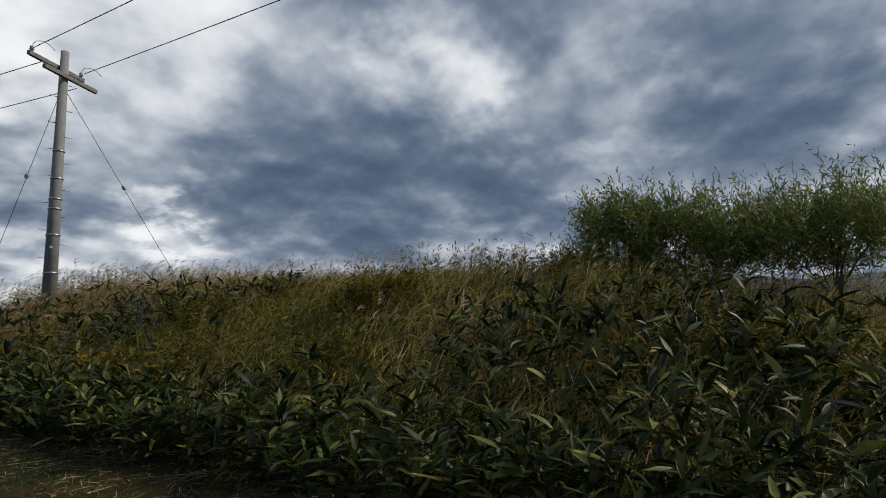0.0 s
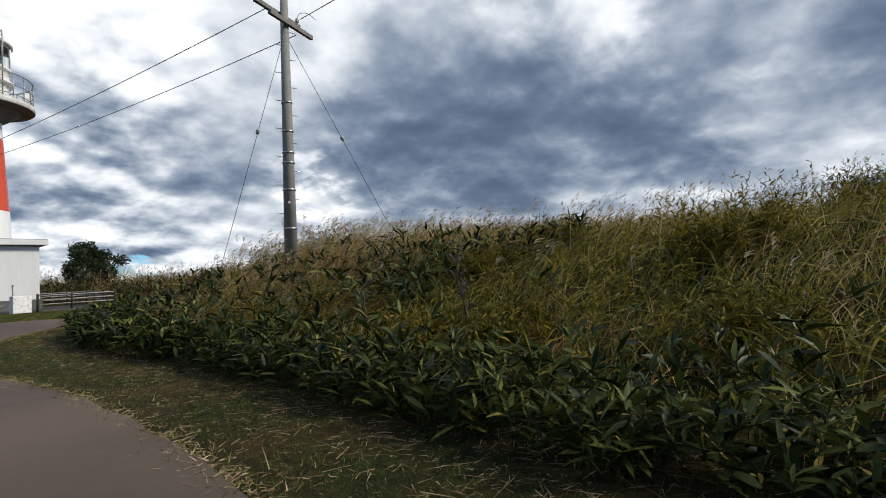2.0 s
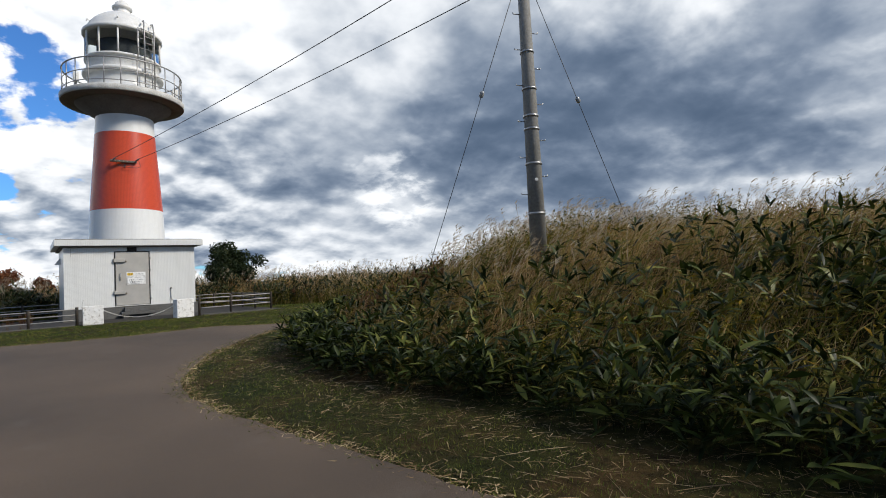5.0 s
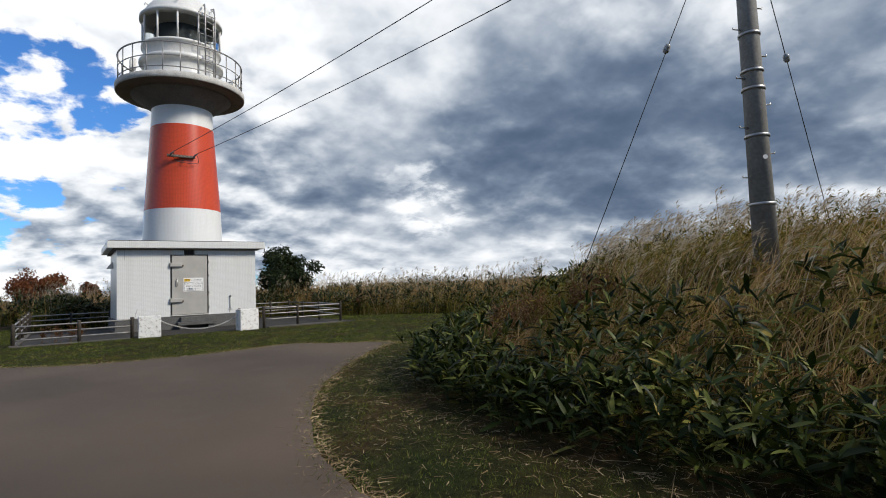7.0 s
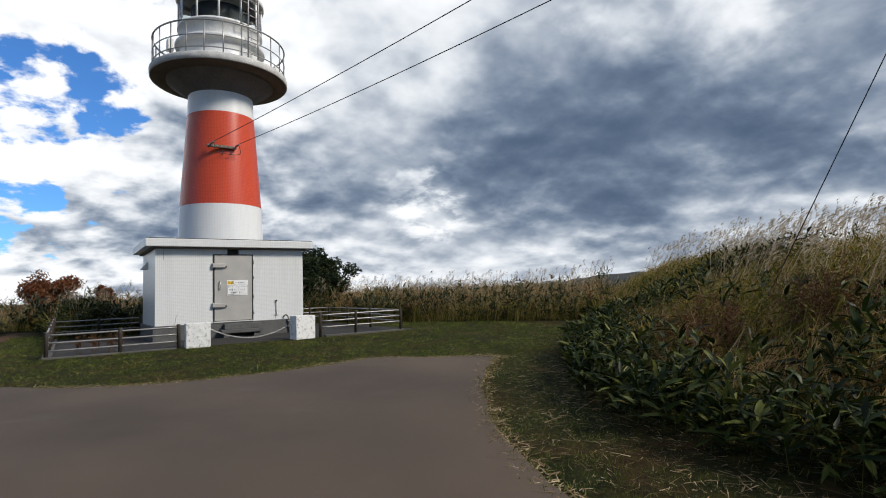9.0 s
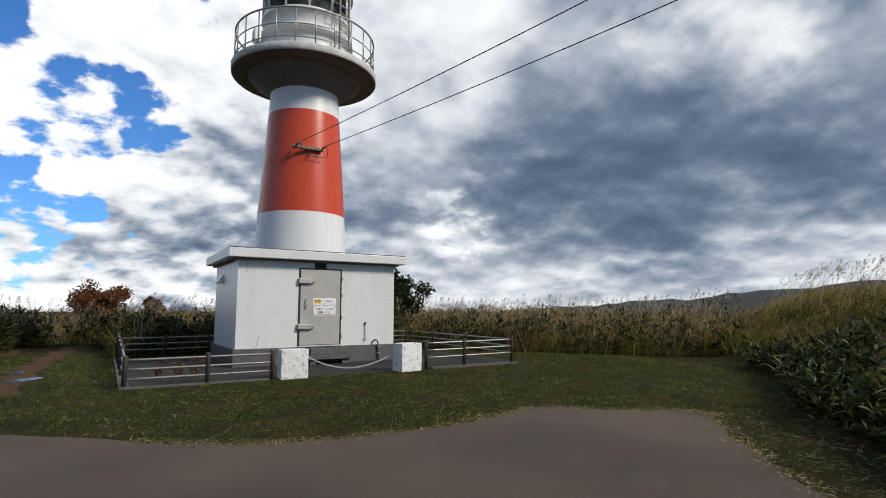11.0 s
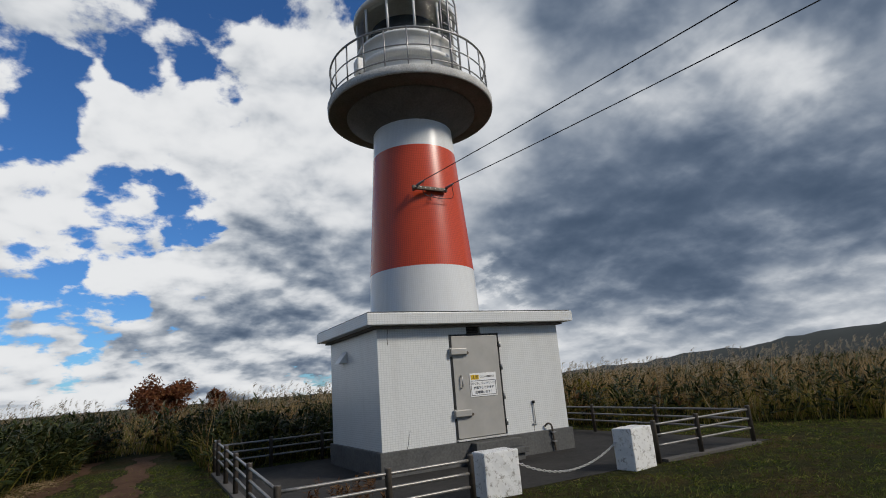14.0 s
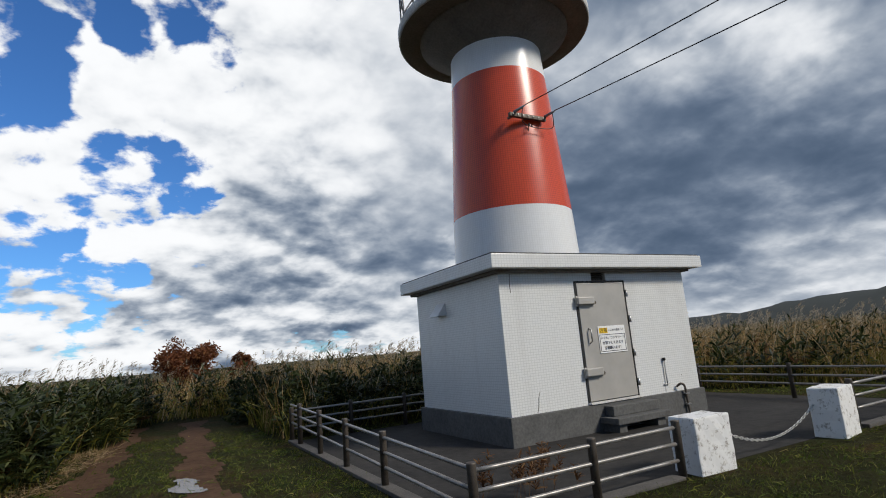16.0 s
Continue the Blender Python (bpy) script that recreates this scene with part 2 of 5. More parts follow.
# grey set darker than the concrete, to hold the shade under the gallery
SOFFIT = speckled("shade_darkened_weathered_concrete", (0.13, 0.115, 0.10), (0.20, 0.18, 0.16), 2.5, 0.8, 0, 40, 0.2)
SLAB_EDGE = speckled("peeling_white_concrete", (0.36, 0.35, 0.33), (0.66, 0.66, 0.63), 4.0, 0.75, 0, 30, 0.3)
WHITE_PAINT = speckled("white_painted_metal", (0.66, 0.66, 0.64), (0.80, 0.80, 0.78), 5.0, 0.4)
ROOF_FELT = speckled("grey_roof_felt", (0.03, 0.03, 0.03), (0.09, 0.09, 0.085), 4.0, 0.9)
DOOR_GREY = speckled("grey_stainless_door", (0.40, 0.385, 0.355), (0.425, 0.41, 0.375), 0.8, 0.42, 0.15, fine=3.0)
STEEL = speckled("dull_steel", (0.30, 0.30, 0.30), (0.45, 0.45, 0.44), 12.0, 0.4, 0.8)
DARK_STEEL = speckled("dark_weathered_steel", (0.07, 0.06, 0.05), (0.16, 0.13, 0.10), 14.0, 0.6, 0.5)
GALV = speckled("galvanised_rail", (0.25, 0.25, 0.25), (0.42, 0.41, 0.40), 9.0, 0.45, 0.6)
BLACK = material("black_gap", (0.012, 0.012, 0.012), 0.7)
FENCE_POST = speckled("brown_fence_post", (0.045, 0.036, 0.028), (0.10, 0.085, 0.07), 12.0, 0.55, 0.3)
FENCE_RAIL = speckled("worn_fence_rail", (0.16, 0.15, 0.14), (0.34, 0.33, 0.31), 10.0, 0.4, 0.5)
POLE_CONC = speckled("utility_pole_concrete", (0.16, 0.155, 0.14), (0.25, 0.245, 0.225), 3.0, 0.8, 0, 40, 0.3)
WIRE = material("black_cable", (0.02, 0.02, 0.022), 0.5)
PORCELAIN = material("grey_porcelain", (0.30, 0.32, 0.33), 0.25)
BARK = speckled("dark_bark", (0.035, 0.028, 0.02), (0.075, 0.06, 0.045), 18.0, 0.85, 0, 60, 0.6)
SIGN_WHITE = material("sign_white", (0.82, 0.82, 0.80), 0.35)
SIGN_YELLOW = material("sign_yellow", (0.80, 0.52, 0.02), 0.4)
SIGN_BLACK = material("sign_ink", (0.01, 0.012, 0.03), 0.5)
CURTAIN = speckled("dark_lantern_interior", (0.02, 0.026, 0.03), (0.05, 0.06, 0.066), 3.0, 0.8)


def peeling_block_material():
    m = material("flaking_white_paint", (0.6, 0.6, 0.58), 0.75)
    f = ramp_of(m, noise_of(m, 13, 12, 0.8), ((0.53, (0, 0, 0)), (0.60, (1, 1, 1))))
    base_of(m, blend(m, f, (0.74, 0.74, 0.72), speck_colour(m, (0.26, 0.24, 0.21), (0.44, 0.42, 0.38), 60)))
    bump(m, f, -0.4, 0.01)
    return m


def speck_colour(m, a, b, scale):
    return ramp_of(m, noise_of(m, scale), ((0.3, a), (0.7, b)))


FLAKY = peeling_block_material()


def glass_material():
    m = material("lantern_glass", (0.7, 0.75, 0.75), 0.03, 0.0, 0.8)
    b = m.node_tree.nodes["Principled BSDF"]
    b.inputs["Transmission Weight"].default_value = 1.0
    b.inputs["IOR"].default_value = 1.1
    return m


GLASS = glass_material()


def asphalt_material():
    m = material("old_asphalt", (0.06, 0.052, 0.047), 0.85)
    g = coords(m)
    big = ramp_of(m, noise_of(m, 0.35, 4, 0.5, g), ((0.32, (0.052, 0.037, 0.025)), (0.66, (0.104, 0.073, 0.049))))
    grain = ramp_of(m, noise_of(m, 160, 3, 0.7, g), ((0.32, (0.45, 0.45, 0.45)), (0.72, (1.5, 1.45, 1.4))))
    c = blend(m, 0.8, big, grain, "MULTIPLY")
    st = ramp_of(m, noise_of(m, 1.3, 6, 0.65, g), ((0.6, (0, 0, 0)), (0.8, (1, 1, 1))))
    c = blend(m, blend(m, 0.5, (0, 0, 0), st), c, (0.12, 0.098, 0.08))
    base_of(m, c)
    bump(m, noise_of(m, 220, 2, 0.7, g), 0.5, 0.006)
    return m


ASPHALT = asphalt_material()


def ground_material():
    """Soil and thatch: dry brown litter, mud and thin green sward in patches."""
    m = material("soil_and_sward", (0.06, 0.05, 0.03), 0.95, 0.0, 0.1)
    g = coords(m)
    c = ramp_of(m, noise_of(m, 0.9, 7, 0.65, g), ((0.36, (0.050, 0.033, 0.014)), (0.47, (0.030, 0.028, 0.009)), (0.64, (0.018, 0.025, 0.006))))
    c = blend(m, 0.9, c, ramp_of(m, noise_of(m, 9, 8, 0.75, g), ((0.32, (0.25, 0.24, 0.22)), (0.7, (2.0, 1.9, 1.6)))), "MULTIPLY")
    base_of(m, c)
    bump(m, noise_of(m, 16, 8, 0.75, g), 1.0, 0.05)
    return m


GROUND = ground_material()
MUD = speckled("wet_brown_mud", (0.050, 0.026, 0.014), (0.105, 0.060, 0.036), 1.6, 0.95, 0, 14, 0.8, spec=0.1)
PUDDLE = material("puddle_water", (0.05, 0.036, 0.026), 0.16, 0.0, 0.35)
HILL = speckled("distant_hill_woods", (0.011, 0.016, 0.015), (0.022, 0.028, 0.023), 0.02, 0.95, 0, 0.3, 0.5)

SASA = leafy("bamboo_grass_leaf", ((0.0, (0.004, 0.008, 0.002)), (0.4, (0.014, 0.025, 0.005)), (0.7, (0.052, 0.070, 0.014)), (0.93, (0.145, 0.150, 0.036)), (1.0, (0.36, 0.26, 0.060))), 0.45, 0.14, 0.3, 0.14)
TALL_GREEN = leafy("tall_grass_green", ((0.0, (0.038, 0.048, 0.007)), (0.4, (0.145, 0.145, 0.024)), (0.75, (0.32, 0.27, 0.064)), (1.0, (0.54, 0.44, 0.18))), 0.5, 0.45, 0.45, 0.14)
TALL_STRAW = leafy("tall_grass_straw", ((0.0, (0.120, 0.066, 0.024)), (0.5, (0.38, 0.235, 0.090)), (1.0, (0.68, 0.52, 0.29))), 0.6, 0.45, 0.4, 0.14)
RUSSET = leafy("russet_weed", ((0.0, (0.085, 0.040, 0.020)), (0.6, (0.15, 0.075, 0.035)), (1.0, (0.22, 0.13, 0.06))), 0.6)
GOLDEN = leafy("goldenrod_leaf", ((0.0, (0.030, 0.038, 0.005)), (0.5, (0.105, 0.098, 0.012)), (0.85, (0.24, 0.18, 0.018)), (1.0, (0.40, 0.22, 0.018))), 0.6, 0.3, 0.4)
WEED = leafy("broad_weed_leaf", ((0.0, (0.007, 0.012, 0.004)), (0.5, (0.028, 0.042, 0.012)), (0.85, (0.080, 0.090, 0.026)), (1.0, (0.15, 0.115, 0.038))), 0.5, 0.25, 0.4, 0.25)
WILLOW = leafy("willow_leaf", ((0.0, (0.048, 0.076, 0.019)), (0.6, (0.128, 0.173, 0.040)), (1.0, (0.311, 0.274, 0.073))), 0.45, 0.45, 0.3)
AUTUMN = leafy("autumn_leaf", ((0.0, (0.10, 0.035, 0.018)), (0.6, (0.17, 0.062, 0.028)), (1.0, (0.24, 0.11, 0.04))), 0.6)
DARK_TREE = leafy("evergreen_leaf", ((0.0, (0.014, 0.024, 0.012)), (0.7, (0.030, 0.045, 0.018)), (1.0, (0.065, 0.070, 0.026))), 0.5)
SWARD = leafy("short_grass_blade", ((0.0, (0.022, 0.044, 0.006)), (0.5, (0.090, 0.128, 0.020)), (0.85, (0.21, 0.215, 0.040)), (1.0, (0.38, 0.30, 0.11))), 0.6, 0.35, 0.5)
LITTER = leafy("dry_grass_litter", ((0.0, (0.09, 0.056, 0.025)), (0.6, (0.28, 0.195, 0.10)), (1.0, (0.56, 0.44, 0.27))), 0.7, 0.1)
PLUME = leafy("grass_plume", ((0.0, (0.317, 0.238, 0.158)), (0.6, (0.528, 0.436, 0.304)), (1.0, (0.739, 0.647, 0.502))), 0.8, 0.5, 0.4)


# ---- building helpers ----
def part(name, bm, mat, parent, label=""):
    me = bpy.data.meshes.new(name)
    bm.to_mesh(me)
    bm.free()
    me.materials.append(mat)
    ob = new(name, me)
    ob.parent = parent
    if label:
        ob["label"] = label
    return ob


def thing(name, x, y, z, label, category, group="", kind=""):
    ob = new(name)
    ob.location = (x, y, z)
    return tagged(ob, label, category, group, kind)


def solo(name, bm, mat, label="", category="", group="", kind="", at=(0, 0, 0)):
    ob = part(name, bm, mat, None)
    ob.location = at
    return tagged(ob, label, category, group, kind)


def box(x0, y0, z0, x1, y1, z1, bevel=0.0, bm=None):
    bm = bm or bmesh.new()
    v = bmesh.ops.create_cube(bm, size=1)["verts"]
    for q in v:
        q.co = Vector((x0 + (q.co.x + 0.5) * (x1 - x0), y0 + (q.co.y + 0.5) * (y1 - y0), z0 + (q.co.z + 0.5) * (z1 - z0)))
    if bevel:
        edges = {e for q in v for e in q.link_edges}
        bmesh.ops.bevel(bm, geom=list(edges), offset=bevel, segments=2, affect="EDGES", profile=0.6)
    return bm


def lathe(profile, seg=64, bm=None, closed=False):
    """Turn (radius, z) points about the z axis."""
    bm = bm or bmesh.new()
    rings = []
    for r, z in profile:
        if r < 1e-4:
            rings.append([bm.verts.new((0, 0, z))])
        else:
            rings.append([bm.verts.new((r * math.cos(a * math.tau / seg), r * math.sin(a * math.tau / seg), z)) for a in range(seg)])
    pairs = list(zip(rings, rings[1:])) + ([(rings[-1], rings[0])] if closed else [])
    for a, b in pairs:
        for i in range(seg):
            j = (i + 1) % seg
            if len(a) == 1 and len(b) > 1:
                bm.faces.new((a[0], b[j], b[i]))
            elif len(b) == 1 and len(a) > 1:
                bm.faces.new((a[i], a[j], b[0]))
            elif len(a) > 1:
                bm.faces.new((a[i], a[j], b[j], b[i]))
    for f in bm.faces:
        f.smooth = True
    bmesh.ops.recalc_face_normals(bm, faces=bm.faces[:])
    return bm


def tube(points, r, seg=8, bm=None, r_end=None, cap=True):
    """A round bar along points."""
    bm = bm or bmesh.new()
    pts = [Vector(p) for p in points]
    rings = []
    for i, p in enumerate(pts):
        d = (pts[min(i + 1, len(pts) - 1)] - pts[max(i - 1, 0)]).normalized()
        u = d.orthogonal().normalized() if abs(d.z) > 0.95 else d.cross(Vector((0, 0, 1))).normalized()
        v = d.cross(u)
        k = r if r_end is None else r + (r_end - r) * i / (len(pts) - 1)
        rings.append([bm.verts.new(p + k * (math.cos(a * math.tau / seg) * u + math.sin(a * math.tau / seg) * v)) for a in range(seg)])
    for a, b in zip(rings, rings[1:]):
        for i in range(seg):
            f = bm.faces.new((a[i], a[(i + 1) % seg], b[(i + 1) % seg], b[i]))
            f.smooth = True
    if cap:
        bm.faces.new(rings[0][::-1])
        bm.faces.new(rings[-1])
    return bm


def arc(r, z, a0, a1, n):
    return [(r * math.cos(a0 + (a1 - a0) * i / n), r * math.sin(a0 + (a1 - a0) * i / n), z) for i in range(n + 1)]


def mesh_np(name, verts, quads, mat, smooth=False):
    me = bpy.data.meshes.new(name)
    n, f = len(verts), len(quads)
    k = quads.shape[1]
    me.vertices.add(n)
    me.vertices.foreach_set("co", np.ascontiguousarray(verts, dtype=np.float32).ravel())
    me.loops.add(f * k)
    me.loops.foreach_set("vertex_index", np.ascontiguousarray(quads, dtype=np.int32).ravel())
    me.polygons.add(f)
    me.polygons.foreach_set("loop_start", np.arange(0, f * k, k, dtype=np.int32))
    me.polygons.foreach_set("use_smooth", np.full(f, smooth))
    me.update(calc_edges=True)
    me.materials.append(mat)
    return new(name, me)


rng = np.random.default_rng(7)


# ---- the lie of the land ----
FOOT = np.array([(0.9, -60), (0.65, -30), (0.55, -27), (0.6, -25), (0.6, -23), (0.5, -21), (0.25, -19.5), (0.1, -18), (0.15, -16.8), (0.45, -15.6), (1.15, -14.5), (2.25, -13.3), (3.5, -12.0), (5.2, -11.0), (7.2, -9.9), (9.0, -8.1), (10.8, -5.9), (15, -2), (40, 2)])


def foot_distance(x, y):
    """Metres inside the foot of the dune (positive) or outside it."""
    x, y = np.asarray(x, float), np.asarray(y, float)
    best = np.full(x.shape, 1e9)
    side = np.ones(x.shape)
    for (ax, ay), (bx, by) in zip(FOOT[:-1], FOOT[1:]):
        dx, dy = bx - ax, by - ay
        t = np.clip(((x - ax) * dx + (y - ay) * dy) / (dx * dx + dy * dy), 0, 1)
        d = np.hypot(x - ax - t * dx, y - ay - t * dy)
        s = np.sign(dy * (x - ax) - dx * (y - ay))
        side = np.where(d < best - 1e-9, s, side)
        best = np.minimum(best, d)
    return best * side


def smooth01(t):
    t = np.clip(t, 0, 1)
    return t * t * (3 - 2 * t)


def land(x, y):
    x, y = np.asarray(x, float), np.asarray(y, float)
    z = -0.05 - 0.0195 * np.clip(-5 - y, 0, 60)
    d = foot_distance(x, y)
    h = 1.75 * smooth01((d + 0.3) / (6.2 - 2.0 * smooth01((y + 16) / 5))) * (0.55 + 0.45 * smooth01((y + 35.5) / 6))
    h = h * (1 - 0.75 * smooth01((x - 15) / 14)) + 0.10 * np.sin(x * 0.9 + y * 0.5) * np.sin(y * 0.7) * smooth01((d - 1) / 2)
    far = np.hypot(x, y + 10)
    return z + h + 0.35 * np.sin(x * 0.05 + 1) * np.sin(y * 0.043) * smooth01((far - 35) / 30)


def build_ground():
    near = np.concatenate([-np.geomspace(2500, 14, 26), np.arange(-13, 16.01, 0.35), np.geomspace(17, 2500, 26)])
    ys = np.concatenate([-np.geomspace(2500, 45, 18), np.arange(-44, 14.01, 0.35), np.geomspace(15, 2500, 28)])
    X, Y = np.meshgrid(near, ys)
    Z = land(X, Y)
    v = np.stack([X.ravel(), Y.ravel(), Z.ravel()], 1)
    w = len(near)
    i = (np.arange(len(ys) - 1)[:, None] * w + np.arange(w - 1)[None]).ravel()
    ob = mesh_np("ground", v, np.stack([i, i + 1, i + w + 1, i + w], 1), GROUND, True)
    return tagged(ob, "rough brown soil with dry litter and thin grass", "ground", kind="structure")


build_ground()


def outline_noise(pts, step=0.25, amp=0.05):
    """A ragged closed outline through the corners."""
    out = []
    n = len(pts)
    for k in range(n):
        a, b = Vector((*pts[k], 0)), Vector((*pts[(k + 1) % n], 0))
        m = max(1, int((b - a).length / step)) if (b - a).length < 14 else 4
        for i in range(m):
            p = a.lerp(b, i / m)
            q = noise.noise_vector(p * 1.7) * amp + noise.noise_vector(p * 6.0) * amp * 0.5
            out.append((p.x + q.x, p.y + q.y))
    return out


def smooth_line(pts, n=6):
    """Catmull-Rom through the points."""
    out = []
    P = [pts[0], *pts, pts[-1]]
    for i in range(1, len(P) - 2):
        a, b, c, d = (Vector(P[k]) for k in (i - 1, i, i + 1, i + 2))
        for k in range(n):
            t = k / n
            out.append(tuple(0.5 * (2 * b + (c - a) * t + (2 * a - 5 * b + 4 * c - d) * t * t + (3 * b - a - 3 * c + d) * t ** 3)))
    out.append(tuple(pts[-1]))
    return out


ROAD_RIGHT = [(-0.4, -60)] + smooth_line([(-1.0, -30), (-1.03, -27), (-0.95, -25.5), (-0.92, -24), (-1.02, -22.3), (-1.3, -20.7), (-1.6, -19.3), (-1.7, -18.2), (-1.6, -17.2), (-1.25, -16.1), (-0.75, -15.0), (-0.22, -14.2), (0.55, -13.1), (1.4, -12.2), (2.4, -11.25)])
ROAD_FAR = smooth_line([(2.6, -11.2), (2.35, -10.8), (1.6, -10.3), (0.85, -9.65), (0.0, -9.75), (-1.2, -9.95), (-2.4, -9.9), (-3.35, -9.65), (-4.3, -9.0), (-5.55, -7.95), (-7.5, -7.0), (-9.8, -7.5), (-12, -10.5), (-11, -16)]) + [(-9, -26), (-8.5, -60)]



def build_road():
    ring = outline_noise(ROAD_RIGHT + ROAD_FAR, 0.12, 0.07)
    bm = bmesh.new()

    def zz(y):
        return -0.05 - 0.0195 * (-5 - y) + 0.022
    top = [bm.verts.new((x, y, zz(y))) for x, y in ring]
    low = [bm.verts.new((x, y, zz(y) - 0.08)) for x, y in ring]
    f = bm.faces.new(top)
    for i in range(len(ring)):
        j = (i + 1) % len(ring)
        bm.faces.new((top[i], low[i], low[j], top[j]))
    bmesh.ops.recalc_face_normals(bm, faces=bm.faces[:])
    bmesh.ops.triangulate(bm, faces=[f])
    solo("road", bm, ASPHALT, "worn brown-grey asphalt lane with ragged edges", "road", kind="structure")


build_road()


def in_road(x, y):
    """True where the asphalt lies."""
    ring = np.array(ROAD_RIGHT + ROAD_FAR)
    inside = np.zeros(x.shape, bool)
    for (ax, ay), (bx, by) in zip(ring, np.roll(ring, -1, 0)):
        c = (ay > y) != (by > y)
        with np.errstate(divide="ignore", invalid="ignore"):
            inside ^= c & (x < (bx - ax) * (y - ay) / (by - ay + 1e-12) + ax)
    return inside


# ---- lighthouse ----
def build_lighthouse():
    t = thing("lighthouse", 0.25, 0.6, -0.1, "white lighthouse tower with a red band and glazed lantern", "lighthouse")
    part("lower_shaft", lathe([(1.47, 0), (1.45, 0.6), (1.36, 3.2), (1.315, 4.28)], 96), TOWER_WHITE, t)
    part("red_band", lathe([(1.317, 4.28), (1.205, 5.85), (1.095, 7.42)], 96), TOWER_RED, t, "glossy red tiled band")
    part("upper_shaft", lathe([(1.093, 7.42), (1.065, 7.9), (1.055, 8.16)], 96), TOWER_WHITE, t)
    part("corbel", lathe([(1.055, 8.13), (1.08, 8.15), (1.72, 8.60), (1.74, 8.63), (1.74, 8.68)], 96), SOFFIT, t, "weathered grey flared concrete corbel, darkened for shade")
    part("gallery_slab", lathe([(2.18, 8.705), (2.22, 8.71), (2.24, 8.73), (2.25, 8.92), (2.21, 8.95), (1.2, 8.97)], 96), SLAB_EDGE, t, "concrete gallery slab with peeling white edge")
    # underside split from the pale edge; its shade is in the colour
    part("slab_underside", lathe([(1.68, 8.66), (1.9, 8.69), (2.205, 8.70), (2.21, 8.71)], 96), SOFFIT, t, "weathered underside of the gallery, darkened for shade")
    part("drum", lathe([(1.38, 8.96), (1.38, 9.08), (1.30, 9.10), (1.30, 9.78), (1.34, 9.80)], 72), TOWER_WHITE, t)
    part("drum_ledge", lathe([(1.30, 9.80), (1.46, 9.82), (1.48, 9.86), (1.48, 9.93), (1.45, 9.96), (1.2, 9.97)], 72), WHITE_PAINT, t)
    part("lantern_wall", lathe([(1.32, 9.96), (1.33, 10.42), (1.40, 10.44), (1.40, 10.52), (1.25, 10.53)], 72), WHITE_PAINT, t, "white painted metal lantern base")
    part("eave_ring", lathe([(1.2, 11.53), (1.42, 11.53), (1.46, 11.56), (1.46, 11.66), (1.40, 11.69), (1.2, 11.70)], 72), WHITE_PAINT, t)
    dome = [(1.38, 11.68), (1.34, 11.72), (1.29, 11.86), (1.20, 12.02), (1.09, 12.17), (0.95, 12.30), (0.79, 12.42), (0.62, 12.52), (0.45, 12.60), (0.32, 12.65)]
    part("dome", lathe(dome + [(0.30, 12.66), (0.29, 12.84), (0.37, 12.86), (0.38, 12.93), (0.28, 13.02), (0.26, 13.10), (0.15, 13.20), (0.05, 13.24), (0.03, 13.28), (0, 13.28)], 64), WHITE_PAINT, t, "white painted dome with ventilator cap")
    part("lightning_rod", tube([(0, 0, 13.2), (0, 0, 13.70)], 0.018, 6), STEEL, t)
    part("vane", tube([(-0.26, 0.05, 13.36), (0.26, -0.05, 13.36)], 0.018, 6, tube([(-0.05, -0.24, 13.45), (0.05, 0.24, 13.45)], 0.018, 6)), STEEL, t)
    n = 12
    for k in range(n):
        a0, a1 = (k + 0.5) * math.tau / n, (k + 1.5) * math.tau / n
        bm = bmesh.new()
        for i in range(4):
            b0, b1 = a0 + (a1 - a0) * i / 4, a0 + (a1 - a0) * (i + 1) / 4
            q = [bm.verts.new((1.34 * math.cos(b), 1.34 * math.sin(b), z)) for b, z in ((b0, 10.53), (b1, 10.53), (b1, 11.53), (b0, 11.53))]
            bm.faces.new(q)
        pane = part("lantern_pane", bm, GLASS, t)
        pane.visible_shadow = False
        part("mullion", tube([(1.36 * math.cos(a0), 1.36 * math.sin(a0), 10.5), (1.36 * math.cos(a0), 1.36 * math.sin(a0), 11.56)], 0.035, 8), WHITE_PAINT, t)
        if k % 2 == 0:
            part("dome_lug", tube([(1.2 * math.cos(a0), 1.2 * math.sin(a0), 11.95), (1.34 * math.cos(a0), 1.34 * math.sin(a0), 12.02), (1.36 * math.cos(a0), 1.36 * math.sin(a0), 11.92)], 0.022, 6), WHITE_PAINT, t)
    part("lens_housing", lathe([(0.86, 10.5), (0.86, 11.3), (0.5, 11.42), (0, 11.44)], 48), CURTAIN, t, "dark lens housing behind the lantern glass")

    # gallery railing
    rail = part("gallery_railing", tube(arc(2.15, 10.0, 0, math.tau, 96), 0.028, 8, cap=False), GALV, t, "galvanised tubular gallery railing")
    for z, r in ((9.52, 0.018), (9.12, 0.018)):
        part("rail_ring", tube(arc(2.15, z, 0, math.tau, 96), r, 6, cap=False), GALV, rail)
    for k in range(24):
        a = (k + 0.3) * math.tau / 24
        part("rail_post", tube([(2.15 * math.cos(a), 2.15 * math.sin(a), 8.93), (2.15 * math.cos(a), 2.15 * math.sin(a), 10.0)], 0.02, 6), GALV, rail)
    # the ladder up the lantern, with hooped hand rails
    lad = part("lantern_ladder", tube([(0.55, -1.48, 8.97), (0.55, -1.52, 11.60), (0.55, -1.42, 11.95), (0.55, -1.2, 12.00)], 0.028, 8), GALV, t, "steel ladder with hooped handrails")
